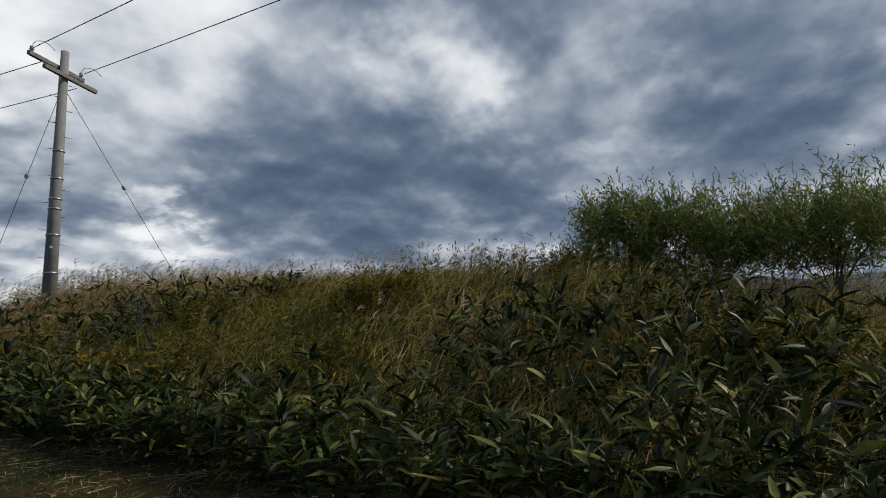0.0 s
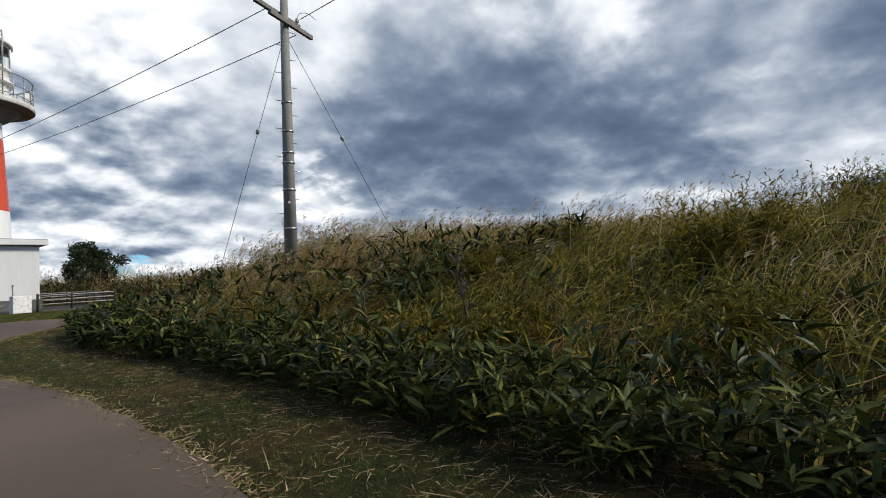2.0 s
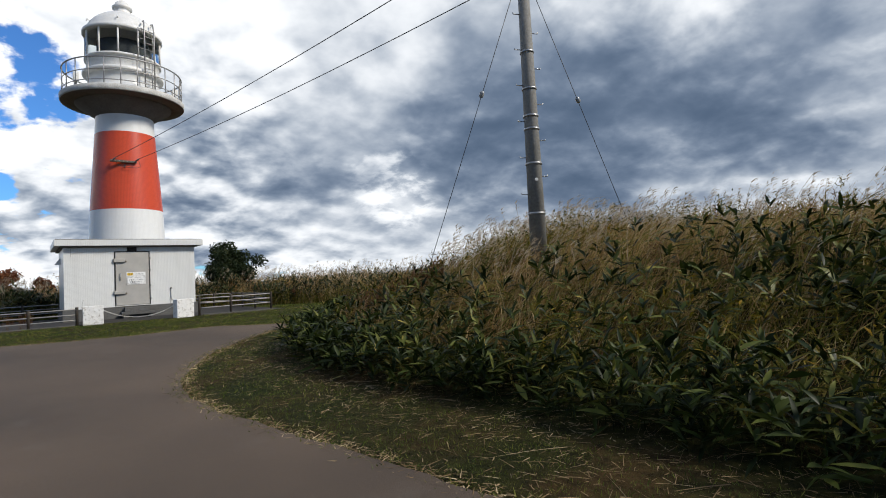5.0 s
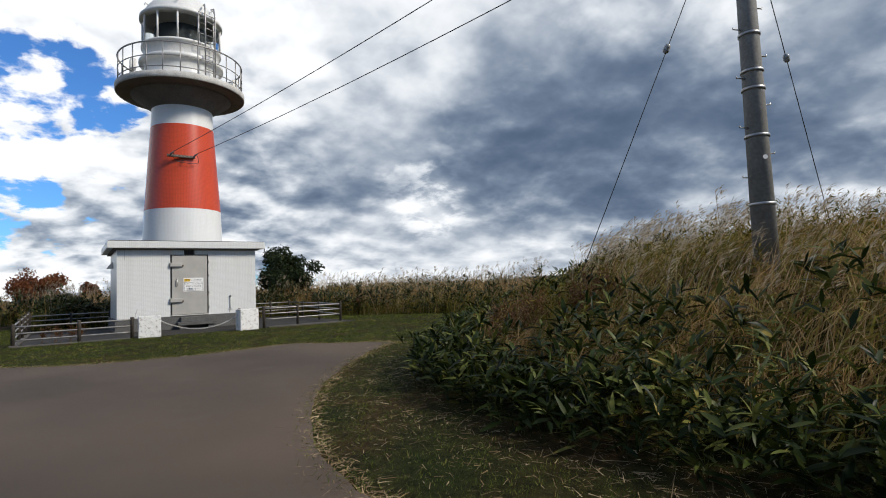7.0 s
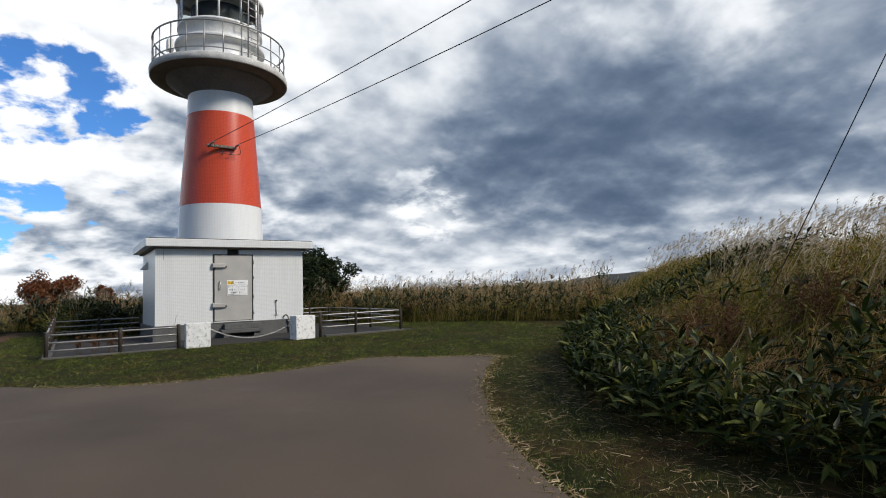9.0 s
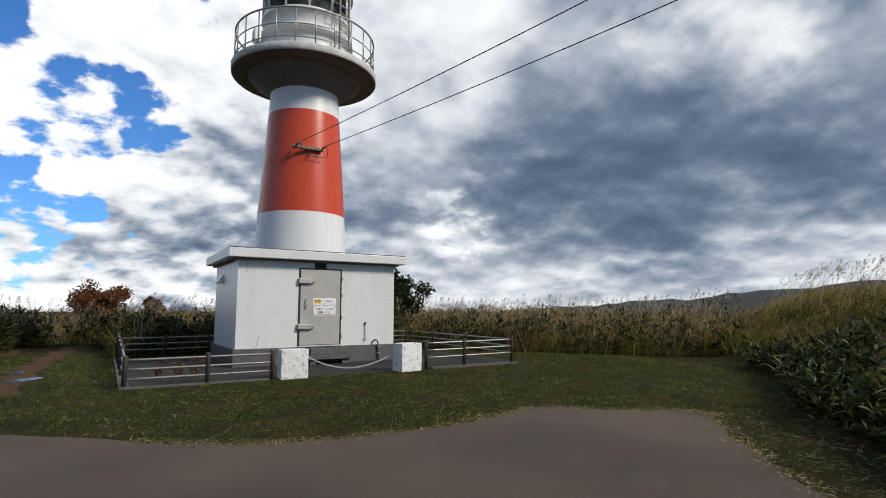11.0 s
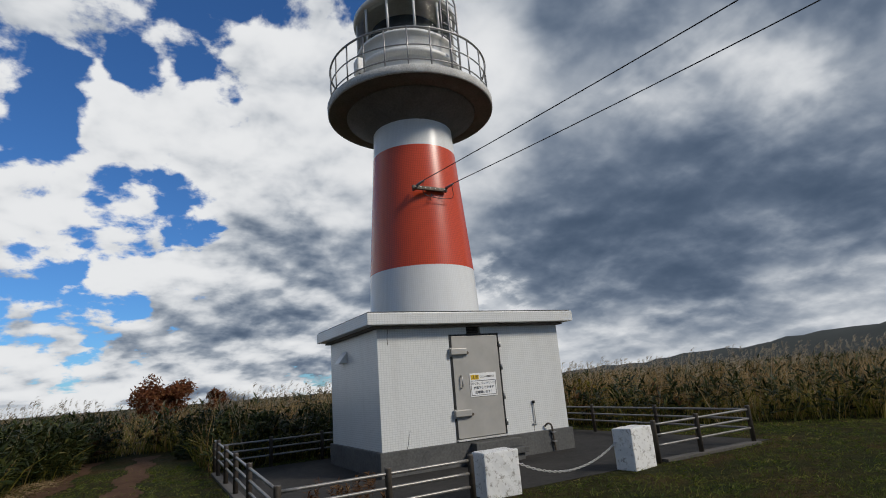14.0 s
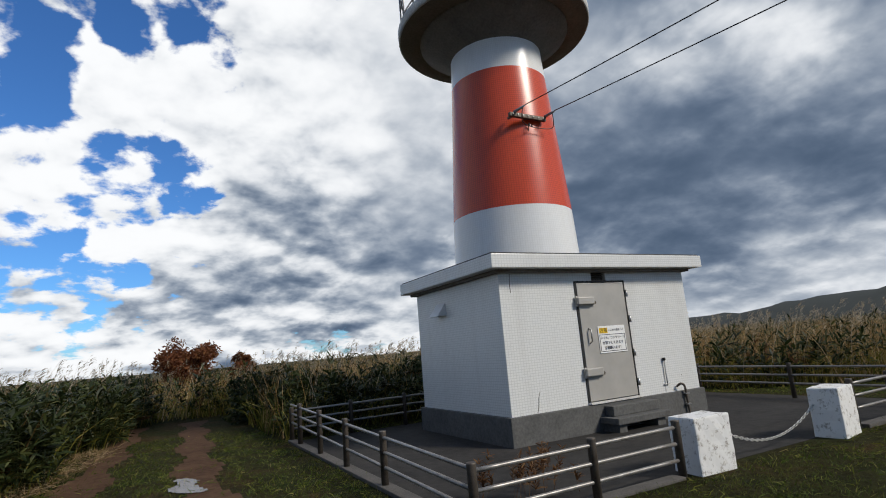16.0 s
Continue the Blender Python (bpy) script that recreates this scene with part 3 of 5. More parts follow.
    part("ladder_rail", tube([(0.93, -1.28, 8.97), (0.93, -1.32, 11.60), (0.91, -1.22, 11.95), (0.86, -1.02, 12.00)], 0.028, 8), GALV, lad)
    for i in range(10):
        z = 9.2 + i * 0.26
        part("rung", tube([(0.55, -1.50, z), (0.93, -1.30, z)], 0.016, 6), GALV, lad)
    cage = part("ladder_cage", tube([(0.3, -1.55, 10.3), (0.3, -1.58, 11.50)], 0.02, 6), GALV, lad)
    for z in (10.35, 10.75, 11.15, 11.55, 11.45):
        part("cage_rung", tube([(0.3, -1.57, z), (0.55, -1.5, z)], 0.014, 6), GALV, cage)
    # small lamp boxes standing outside on the gallery
    for x, y, w in ((-1.72, -0.75, 0.2), (1.85, -0.35, 0.22)):
        b = part("gallery_lamp_box", box(x - w / 2, y - 0.16, 9.25, x + w / 2, y + 0.16, 9.62, 0.03), WHITE_PAINT, t)
        part("box_stand", tube([(x, y, 8.95), (x, y, 9.26)], 0.03, 6), GALV, b)
    # the bracket that takes the service wires
    br = part("wire_bracket", box(-0.72, -1.30, 6.10, 0.20, -1.22, 6.19, 0.01), DARK_STEEL, t, "rusty steel wire bracket with insulators")
    for x in (-0.62, -0.26, 0.10):
        part("bracket_arm", box(x - 0.02, -1.24, 6.12, x + 0.02, -1.08, 6.17), DARK_STEEL, br)
    for i in range(7):
        part("bracket_bolt", tube([(-0.66 + i * 0.13, -1.305, 6.145), (-0.66 + i * 0.13, -1.325, 6.145)], 0.014, 6), STEEL, br)
    for x in (-0.6, 0.18):
        ins = tube([(x, -1.28, 6.2), (x + 0.04, -1.44, 6.22), (x + 0.06, -1.54, 6.225)], 0.035, 8, r_end=0.02)
        part("insulator", ins, PORCELAIN, br)
    for k in range(2):
        x = -0.58 + k * 0.76
        p = [(x + 0.04, -1.49, 6.22), (x + 0.1, -1.36, 5.98 - 0.05 * k), (-0.2, -1.30, 5.92), (-0.22, -1.23, 6.02), (-0.2, -1.16, 5.8)]
        part("drop_wire", tube(smooth_line(p, 6), 0.009, 5), WIRE, br)
    return t


build_lighthouse()


# ---- the equipment building at its foot ----
X0, X1, Y0, Y1 = -2.08, 2.16, -2.03, 0.95


def build_house():
    h = thing("equipment_building", 0, 0, -0.06, "white tiled equipment building with flat overhanging roof", "building")
    z0, z1 = 0.44, 2.66
    d0, d1, dz = -0.54, 0.56, 2.44
    # the front wall has the door's opening and the vent's opening
    part("front_wall", box(X0, Y0, z0, d0, Y0 + 0.2, z1), TILE_WHITE, h)
    part("front_wall", box(d1, Y0, z0, X1, Y0 + 0.2, z1), TILE_WHITE, h)
    part("door_lintel", box(d0, Y0, dz, -0.16, Y0 + 0.2, z1), TILE_WHITE, h)
    part("door_lintel", box(0.17, Y0, dz, d1, Y0 + 0.2, z1), TILE_WHITE, h)
    part("side_wall", box(X0, Y0 + 0.2, z0, X0 + 0.2, Y1, z1), TILE_WHITE, h)
    part("side_wall", box(X1 - 0.2, Y0 + 0.2, z0, X1, Y1, z1), TILE_WHITE, h)
    part("back_wall", box(X0 + 0.2, Y1 - 0.2, z0, X1 - 0.2, Y1, z1), TILE_WHITE, h)
    part("plinth", box(X0 - 0.06, Y0 - 0.06, 0, X1 + 0.06, Y1 + 0.06, z0, 0.015), CONCRETE, h, "bare dark concrete plinth")
    roof = part("roof", box(X0 - 0.27, Y0 - 0.27, z1, X1 + 0.27, Y1 + 0.2, z1 + 0.22, 0.012), TILE_WHITE, h, "white rendered flat roof slab with cracked edge")
    part("roof_covering", box(X0 - 0.24, Y0 - 0.24, z1 + 0.22, X1 + 0.24, Y1 + 0.17, z1 + 0.245, 0.01), ROOF_FELT, roof)
    part("drip_band", box(X0 - 0.1, Y0 - 0.1, z1 - 0.05, X1 + 0.1, Y1 + 0.1, z1, 0.01), SOFFIT, roof)
    # cracks in the tiling
    for pts in ([(-1.86, Y0 - 0.003, 2.6), (-1.88, Y0 - 0.003, 2.42), (-1.87, Y0 - 0.003, 2.3)], [(-1.52, Y0 - 0.003, 0.75), (-1.55, Y0 - 0.003, 0.66), (-1.57, Y0 - 0.003, 0.52), (-1.6, Y0 - 0.003, 0.45)], [(1.72, Y0 - 0.003, 0.72), (1.72, Y0 - 0.003, 0.70)], [(1.27, Y0 - 0.003, 0.56), (1.25, Y0 - 0.003, 0.46)]):
        part("crack", tube(pts, 0.005, 4), SOFFIT, h)

    # door
    fr = part("door_frame", box(d0 - 0.03, Y0 - 0.012, 0.46, d0, Y0 + 0.12, dz), BLACK, h)
    part("frame_side", box(d1, Y0 - 0.012, 0.46, d1 + 0.03, Y0 + 0.12, dz), BLACK, fr)
    part("frame_head", box(d0 - 0.03, Y0 - 0.012, dz, d1 + 0.03, Y0 + 0.12, dz + 0.025), BLACK, fr)
    part("threshold", box(d0 - 0.03, Y0 - 0.08, 0.445, d1 + 0.03, Y0 + 0.12, 0.475, 0.006), SLAB_EDGE, fr)
    door = part("door", box(d0 + 0.012, Y0 - 0.02, 0.49, d1 - 0.012, Y0 + 0.03, dz - 0.012, 0.008), DOOR_GREY, h, "closed grey stainless steel door")
    for z in (2.12, 0.95):
        lk = part("lock_cover", box(d0 - 0.05, Y0 - 0.10, z - 0.055, d0 + 0.30, Y0 - 0.02, z + 0.065, 0.012), DOOR_GREY, door, "box-shaped steel padlock cover")
        part("lock_hasp", box(d0 - 0.06, Y0 - 0.05, z - 0.085, d0 - 0.012, Y0 - 0.02, z + 0.085, 0.008), DOOR_GREY, lk)
        part("lock_knob", tube([(d0 + 0.33, Y0 - 0.03, z - 0.03), (d0 + 0.33, Y0 - 0.07, z - 0.03)], 0.03, 10), DARK_STEEL, lk)
    part("door_handle", tube([(d0 + 0.16, Y0 - 0.02, 1.42), (d0 + 0.16, Y0 - 0.075, 1.44), (d0 + 0.16, Y0 - 0.075, 1.64), (d0 + 0.16, Y0 - 0.02, 1.66)], 0.014, 8), STEEL, door)
    for z in (2.23, 1.78, 1.2, 0.7):
        part("door_hinge", tube([(d1 + 0.03, Y0 - 0.035, z - 0.06), (d1 + 0.03, Y0 - 0.035, z + 0.06)], 0.022, 8), STEEL, door)
    # vent above the door
    v = part("vent", box(-0.14, Y0 + 0.06, dz + 0.03, 0.15, Y0 + 0.08, z1 - 0.02), BLACK, h, "dark rectangular vent opening")
    for i in range(5):
        z = dz + 0.045 + i * 0.032
        part("vent_slat", box(-0.14, Y0 + 0.03, z, 0.15, Y0 + 0.055, z + 0.006), DARK_STEEL, v)
    part("vent_frame", box(-0.165, Y0 - 0.01, dz + 0.018, 0.175, Y0 + 0.02, dz + 0.034), DARK_STEEL, v)
    # side hood
    bm = bmesh.new()
    q = [bm.verts.new(p) for p in ((X0, 0.10, 2.36), (X0, -0.24, 2.36), (X0 - 0.18, -0.24, 2.12), (X0 - 0.18, 0.10, 2.12), (X0, 0.10, 2.12), (X0, -0.24, 2.12))]
    for f in ((0, 1, 2, 3), (1, 5, 2), (0, 3, 4), (2, 5, 4, 3), (0, 4, 5, 1)):
        bm.faces.new([q[i] for i in f])
    bmesh.ops.recalc_face_normals(bm, faces=bm.faces[:])
    part("vent_hood", bm, SIGN_WHITE, h, "small cream sheet-metal vent hood")
    # a cable stub and a drain pipe on the front wall
    p = part("wall_pipe", tube([(1.29, Y0 - 0.03, 0.60), (1.29, Y0 - 0.03, 1.02)], 0.012, 8), SLAB_EDGE, h)
    part("pipe_cap", tube([(1.29, Y0 - 0.03, 1.0), (1.29, Y0 - 0.03, 1.05)], 0.028, 8), BLACK, p)
    part("pipe_foot", box(1.23, Y0 - 0.035, 0.585, 1.35, Y0, 0.60), SLAB_EDGE, p)
    g = part("ground_cable", tube(smooth_line([(1.52, Y0 - 0.02, 0.52), (1.55, Y0 - 0.09, 0.57), (1.62, Y0 - 0.11, 0.52), (1.65, Y0 - 0.1, 0.3), (1.67, Y0 - 0.1, 0.03)], 6), 0.02, 8), DARK_STEEL, h)
    for z in (0.38, 0.2):
        part("cable_clip", box(1.61, Y0 - 0.125, z, 1.71, Y0 - 0.06, z + 0.025), STEEL, g)
    # step before the door
    st = part("door_step", box(-0.42, Y0 - 0.46, 0.14, 0.75, Y0 - 0.06, 0.24, 0.015), CONCRETE, h, "concrete door step")
    part("step_leg", box(-0.36, Y0 - 0.40, 0, -0.2, Y0 - 0.06, 0.14), CONCRETE, st)
    part("step_leg", box(0.5, Y0 - 0.40, 0, 0.68, Y0 - 0.06, 0.14), CONCRETE, st)
    part("step_riser", box(-0.3, Y0 - 0.26, 0.24, 0.75, Y0 - 0.06, 0.4, 0.015), CONCRETE, st)
    return h


build_house()


def build_sign():
    s = thing("warning_sign", 0.12, Y0 - 0.025, 1.40, "white warning notice with a yellow heading fixed to the door", "sign")
    part("sign_plate", box(-0.31, -0.006, -0.225, 0.31, 0, 0.225, 0.003), SIGN_WHITE, s)
    part("heading_panel", box(-0.285, -0.009, 0.105, -0.10, -0.006, 0.195), SIGN_YELLOW, s)
    frame_bm = box(-0.29, -0.009, 0.075, 0.29, -0.006, 0.083)
    box(-0.29, -0.009, -0.20, 0.29, -0.006, -0.192, 0, frame_bm)
    box(-0.29, -0.009, -0.192, -0.282, -0.006, 0.075, 0, frame_bm)
    box(0.282, -0.009, -0.192, 0.29, -0.006, 0.075, 0, frame_bm)
    part("border_line", frame_bm, SIGN_BLACK, s)

    def words(text, x, z, size, mat):
        c = bpy.data.curves.new("lettering", "FONT")
        c.body, c.size, c.extrude, c.align_x, c.align_y = text, size, 0.001, "CENTER", "CENTER"
        c.materials.append(mat)
        ob = new("lettering", c)
        ob.parent = s
        ob.matrix_local = pose(x, -0.010, z, 90, 0, 0)
    words("注意", -0.19, 0.15, 0.085, SIGN_BLACK)
    words("ここから離れて！", 0.10, 0.15, 0.046, SIGN_BLACK)
    words("タイル、コンクリート", 0.0, 0.025, 0.056, SIGN_BLACK)
    words("が落下してきます", 0.0, -0.06, 0.060, SIGN_BLACK)
    words("注意願います！", 0.0, -0.145, 0.060, SIGN_BLACK)


build_sign()

# ---- yard: slab, fence, blocks, chain ----
FL, FR, FF, FB = -4.42, 4.15, -4.80, 2.05
bm = box(FL + 0.09, FF + 0.09, -0.2, FR + 0.6, FB, -0.045)
solo("yard_slab", bm, speckled("wet_yard_concrete", (0.022, 0.021, 0.020), (0.048, 0.045, 0.042), 1.2, 0.8, 0, 30, 0.3, spec=0.15), "dark damp concrete yard paving", "paving", kind="structure")
bm = box(FL - 0.08, FF - 0.08, -0.25, FL + 0.09, FB, -0.005, 0.012)
box(FL + 0.09, FF - 0.08, -0.25, -1.95, FF + 0.09, -0.02, 0.012, bm)
box(1.75, FF - 0.08, -0.25, FR + 0.1, FF + 0.09, 0.0, 0.012, bm)
solo("kerb", bm, speckled("kerb_concrete", (0.060, 0.056, 0.050), (0.11, 0.10, 0.09), 4.0, 0.85, 0, 40, 0.4), "low grey concrete kerb under the fence", "kerb", kind="structure")


def fence_run(a, b, za, zb, posts, label):
    """A run of tubular fence from a to b: posts with rounded caps and three rails."""
    f = thing("fence", a[0], a[1], 0, label, "fence", "fence round the yard")
    A, B = Vector((0, 0, 0)), Vector((b[0] - a[0], b[1] - a[1], 0))
    d = (B - A).normalized()
    for t in posts:
        p = A.lerp(B, t)
        z = za + (zb - za) * t
        part("post", tube([(p.x, p.y, -0.06), (p.x, p.y, z + 0.02), (p.x, p.y, z + 0.035)], 0.043, 12), FENCE_POST, f)
    for i, drop in enumerate((0.035, 0.20, 0.365)):
        n = 10
        pts = [A.lerp(B, k / n) + Vector((0, 0, za + (zb - za) * k / n - drop)) for k in range(n + 1)]
        part("rail", tube(pts, 0.021, 8), FENCE_RAIL, f)
    return f


fence_run((FL, FF), (-1.90, FF), 0.48, 0.49, (0, 0.53, 1.0), "low brown tubular fence with three worn rails")
fence_run((1.62, FF), (FR, FF), 0.58, 0.60, (0, 0.42, 1.0), "low brown tubular fence with three worn rails beside the painted block")
fence_run((FL, FF + 0.05), (FL, FB), 0.50, 0.68, (0.29, 0.5, 0.70, 0.9), "low brown tubular fence along the kerb")
fence_run((FR, FF + 0.05), (FR + 0.6, FB), 0.60, 0.60, (0.34, 0.67, 1.0), "low brown tubular fence before the weeds")
fence_run((FL, FB), (FR + 0.6, FB), 0.56, 0.60, (0, 0.13, 0.26, 0.39, 0.52, 0.65, 0.78, 0.91), "low brown tubular fence behind the lighthouse")


def concrete_block(x, y, w, d, h, rz, label):
    bm = box(-w / 2, -d / 2, 0, w / 2, d / 2, h, 0.02)
    bmesh.ops.subdivide_edges(bm, edges=[e for e in bm.edges if e.calc_length() > 0.2], cuts=4, use_grid_fill=True)
    for v in bm.verts:
        v.co += noise.noise_vector(v.co * 9 + Vector((x, 0, 0))) * 0.008
    b = solo("concrete_block", bm, FLAKY, label, "block", "gate blocks", at=(x, y, -0.12))
    b.rotation_euler = (0, 0, radians(rz))
    return b


concrete_block(-1.48, -4.76, 0.54, 0.36, 0.65, -3, "white painted concrete block with flaking paint beside the fence")
concrete_block(1.12, -4.80, 0.56, 0.36, 0.69, 9, "white painted concrete gate block, paint flaking, in the grass")


def build_chain():
    a, b = Vector((-1.21, -4.70, 0.38)), Vector((0.85, -4.72, 0.38))
    n = 44
    c = thing("chain", a.x, a.y, 0, "sagging white plastic chain hung between the blocks", "chain")
    me = None
    pts = []
    for i in range(n + 1):
        t = i / n
        pts.append(a.lerp(b, t) - a + Vector((0, 0, a.z - 0.30 * 4 * t * (1 - t))))
    for i in range(n):
        p, q = pts[i], pts[i + 1]
        mid, d = (p + q) / 2, (q - p)
        if me is None:
            bm = bmesh.new()
            L, r = d.length * 0.68, 0.012
            loop = [(L * math.cos(k * math.tau / 10), 0, r * 1.15 * math.sin(k * math.tau / 10)) for k in range(11)]
            tube(loop, 0.0055, 5, bm, cap=False)
            link = part("link", bm, SLAB_EDGE, c)
            me = link.data
        else:
            link = new("link", me)
            link.parent = c
        link.matrix_local = Matrix.Translation(mid) @ d.to_track_quat("X", "Z").to_matrix().to_4x4() @ pose(0, 0, 0, 90 * (i % 2) + 20)


build_chain()

# ---- utility pole, guys and wires ----
PX, PY = 4.10, -18.30
PZ = float(land(PX, PY)) - 0.1


def build_pole():
    t = thing("utility_pole", PX, PY, PZ, "grey concrete utility pole with two wooden crossarms", "utility pole")
    top = 7.44 - PZ
    part("pole", tube([(0, 0, 0), (0, 0, top * 0.5), (0, 0, top)], 0.155, 20, r_end=0.088), POLE_CONC, t)
    ax = Vector((0.93, 0.36, 0)).normalized()
    side = Vector((-ax.y, ax.x, 0))
    for z, off, l0, l1 in ((7.02 - PZ, 0.12, -0.86, 0.72), (6.76 - PZ, -0.13, -0.68, 0.88)):
        bm = box(l0, -0.045, -0.05, l1, 0.045, 0.05, 0.008)
        arm = part("crossarm", bm, speckled("weathered_crossarm", (0.10, 0.095, 0.085), (0.2, 0.19, 0.175), 14, 0.8), t)
        arm.matrix_local = Matrix.Translation(side * off + Vector((0, 0, z))) @ Matrix.Rotation(math.atan2(ax.y, ax.x), 4, "Z")
    for k, (u, z, s) in enumerate(((-0.78, 7.08, 1), (0.64, 7.08, 1))):
        c = ax * u + side * 0.12 + Vector((0, 0, z - PZ))
        ins = part("pin_insulator", lathe([(0.015, 0), (0.04, 0.03), (0.055, 0.05), (0.03, 0.07), (0.05, 0.09), (0.03, 0.13), (0, 0.14)], 12), PORCELAIN, t)
        ins.location = c
        loop = smooth_line([c + Vector((0, 0, 0.13)), c + Vector((0.06, -0.05, 0.26)), c + Vector((0.2, -0.2, 0.24)), c + Vector((0.32, -0.36, 0.05))], 6)
        part("jumper_wire", tube(loop, 0.007, 5), WIRE, t)
    for z in (4.22, 3.48, 3.72, 2.85, 1.95, 4.9):
        part("steel_band", lathe([(0.165 - 0.0105 * (z - PZ), -0.02), (0.171 - 0.0105 * (z - PZ), -0.018), (0.171 - 0.0105 * (z - PZ), 0.018), (0.165 - 0.0105 * (z - PZ), 0.02)], 20), STEEL, t).location = (0, 0, z - PZ)
    for i in range(14):
        z = 2.3 + i * 0.33 - PZ
        a = radians(-20 if i % 2 else 160)
        r = 0.155 - 0.0105 * z
        d = Vector((math.cos(a), math.sin(a), 0))
        part("step_bolt", tube([d * r, d * (r + 0.13), d * (r + 0.135) + Vector((0, 0, 0.025))], 0.009, 6), STEEL, t).location = (0, 0, z)
    part("number_plate", tube([(-0.075, -0.115, 2.55 - PZ), (-0.078, -0.119, 2.55 - PZ)], 0.03, 12), WHITE_PAINT, t)


build_pole()


def cable(name, a, b, sag, r, label, cat="cable"):
    a, b = Vector(a), Vector(b)
    pts = [a.lerp(b, t / 24) - Vector((0, 0, sag * 4 * (t / 24) * (1 - t / 24))) for t in range(25)]
    bm = tube(pts, r, 6)
    return solo(name, bm, WIRE, label, cat)


cable("service_wire", (3.50, -18.62, 6.86), (-0.30, -0.94, 6.13), 0.14, 0.010, "thin black service wire from pole to lighthouse", "wire")
cable("service_wire", (4.42, -18.28, 6.62), (0.48, -0.94, 6.13), 0.16, 0.010, "thin black service wire from pole to lighthouse", "wire")
cable("line_wire", (3.36, -18.50, 7.18), (3.0, -60.0, 6.7), 0.30, 0.010, "black overhead line wire on the utility pole", "wire")
cable("line_wire", (4.70, -18.02, 7.18), (4.6, -60.0, 6.5), 0.30, 0.010, "black overhead line wire on the utility pole", "wire")
for foot, ball in (((3.60, -15.25), (3.87, -16.79, 4.42)), ((8.2, -17.7), (5.74, -18.05, 4.38))):
    g = thing("guy_wire", foot[0], foot[1], float(land(*foot)), "thin steel guy wire with a ball insulator", "wire")
    base = Vector((foot[0], foot[1], float(land(*foot))))
    topp = Vector((PX, PY, 6.55))
    part("strand", tube([(0, 0, -0.05), topp - base], 0.007, 5), WIRE, g)
    t = (topp.z - ball[2]) / (topp.z - base.z)
    bpos = topp.lerp(base, t) - base
    bl = part("ball_insulator", lathe([(0, -0.075), (0.035, -0.06), (0.05, -0.02), (0.044, 0), (0.05, 0.02), (0.035, 0.06), (0, 0.075)], 12), PORCELAIN, g)
    bl.location = bpos
    bl.rotation_mode = "QUATERNION"
    bl.rotation_quaternion = (topp - base).to_track_quat("Z", "Y")

# ---- plants ----
WIND = np.array([0.86, -0.5])


def ribbons(root, direction, length, width, droop, side, segs=3, profile=None, fold=0.0):
    """Blades or leaves as tapered ribbons. root (n,3), direction (n,3) unit, droop: how far each bends over, side (n,3) unit across."""
    n = len(root)
    prof = np.array(profile if profile is not None else np.linspace(1, 0.12, segs + 1))
    cols = 3 if fold else 2
    V = np.empty((n, segs + 1, cols, 3))
    flat = direction * np.array([1, 1, 0])
    ln = np.linalg.norm(flat, axis=1, keepdims=True)
    flat = np.where(ln > 1e-3, flat / np.maximum(ln, 1e-3), np.array([WIND[0], WIND[1], 0]))
    for i in range(segs + 1):
        s = i / segs
        p = root + direction * (length * s)[:, None] + flat * (droop * length * s * s * 0.55)[:, None]
        p[:, 2] -= droop * length * s * s * 0.6
        w = side * (width * prof[i] * 0.5)[:, None]
        V[:, i, 0] = p - w
        V[:, i, -1] = p + w
        if fold:
            V[:, i, 1] = p
            V[:, i, 1, 2] -= fold * width * prof[i]
    idx = np.arange(n * (segs + 1) * cols).reshape(n, segs + 1, cols)
    q = [np.stack([idx[:, i, c], idx[:, i, c + 1], idx[:, i + 1, c + 1], idx[:, i + 1, c]], -1).reshape(-1, 4) for i in range(segs) for c in range(cols - 1)]
    return V.reshape(-1, 3), np.concatenate(q)


def unit(v):
    return v / np.maximum(np.linalg.norm(v, axis=1, keepdims=True), 1e-9)


def gather(chunks):
    vs, qs, o = [], [], 0
    for v, q in chunks:
        vs.append(v)
        qs.append(q + o)
        o += len(v)
    return np.concatenate(vs), np.concatenate(qs)


def directions(n, tilt_lo, tilt_hi, lean=0.0):
    a = rng.uniform(0, math.tau, n)
    t = np.radians(rng.uniform(tilt_lo, tilt_hi, n))
    d = np.stack([np.sin(t) * np.cos(a), np.sin(t) * np.sin(a), np.cos(t)], 1)
    d[:, :2] += WIND * lean * rng.uniform(0.4, 1.4, (n, 1))
    d = unit(d)
    side = unit(np.stack([-d[:, 1], d[:, 0], 0.25 * rng.normal(size=n)], 1) + rng.normal(size=(n, 3)) * 0.25)
    return d, side


def spots(n, x0, x1, y0, y1, keep):
    """Points on the land in a rectangle where keep(x, y, d) allows it; d: metres inside the dune's foot."""
    x, y = rng.uniform(x0, x1, n), rng.uniform(y0, y1, n)
    d = foot_distance(x, y)
    ok = keep(x, y, d)
    x, y = x[ok], y[ok]
    return np.stack([x, y, land(x, y)], 1), d[ok]


def patchy(x, y, scale, seed):
    """Slow variation over the ground, about 0 to 1."""
    return 0.5 + 0.25 * (np.sin(x * scale * 1.3 + seed) * np.cos(y * scale + seed * 2.1) + np.sin((x + y) * scale * 0.6 + seed * 3.7)) + 0.12 * np.sin(x * scale * 3.1 - y * scale * 2.3 + seed)


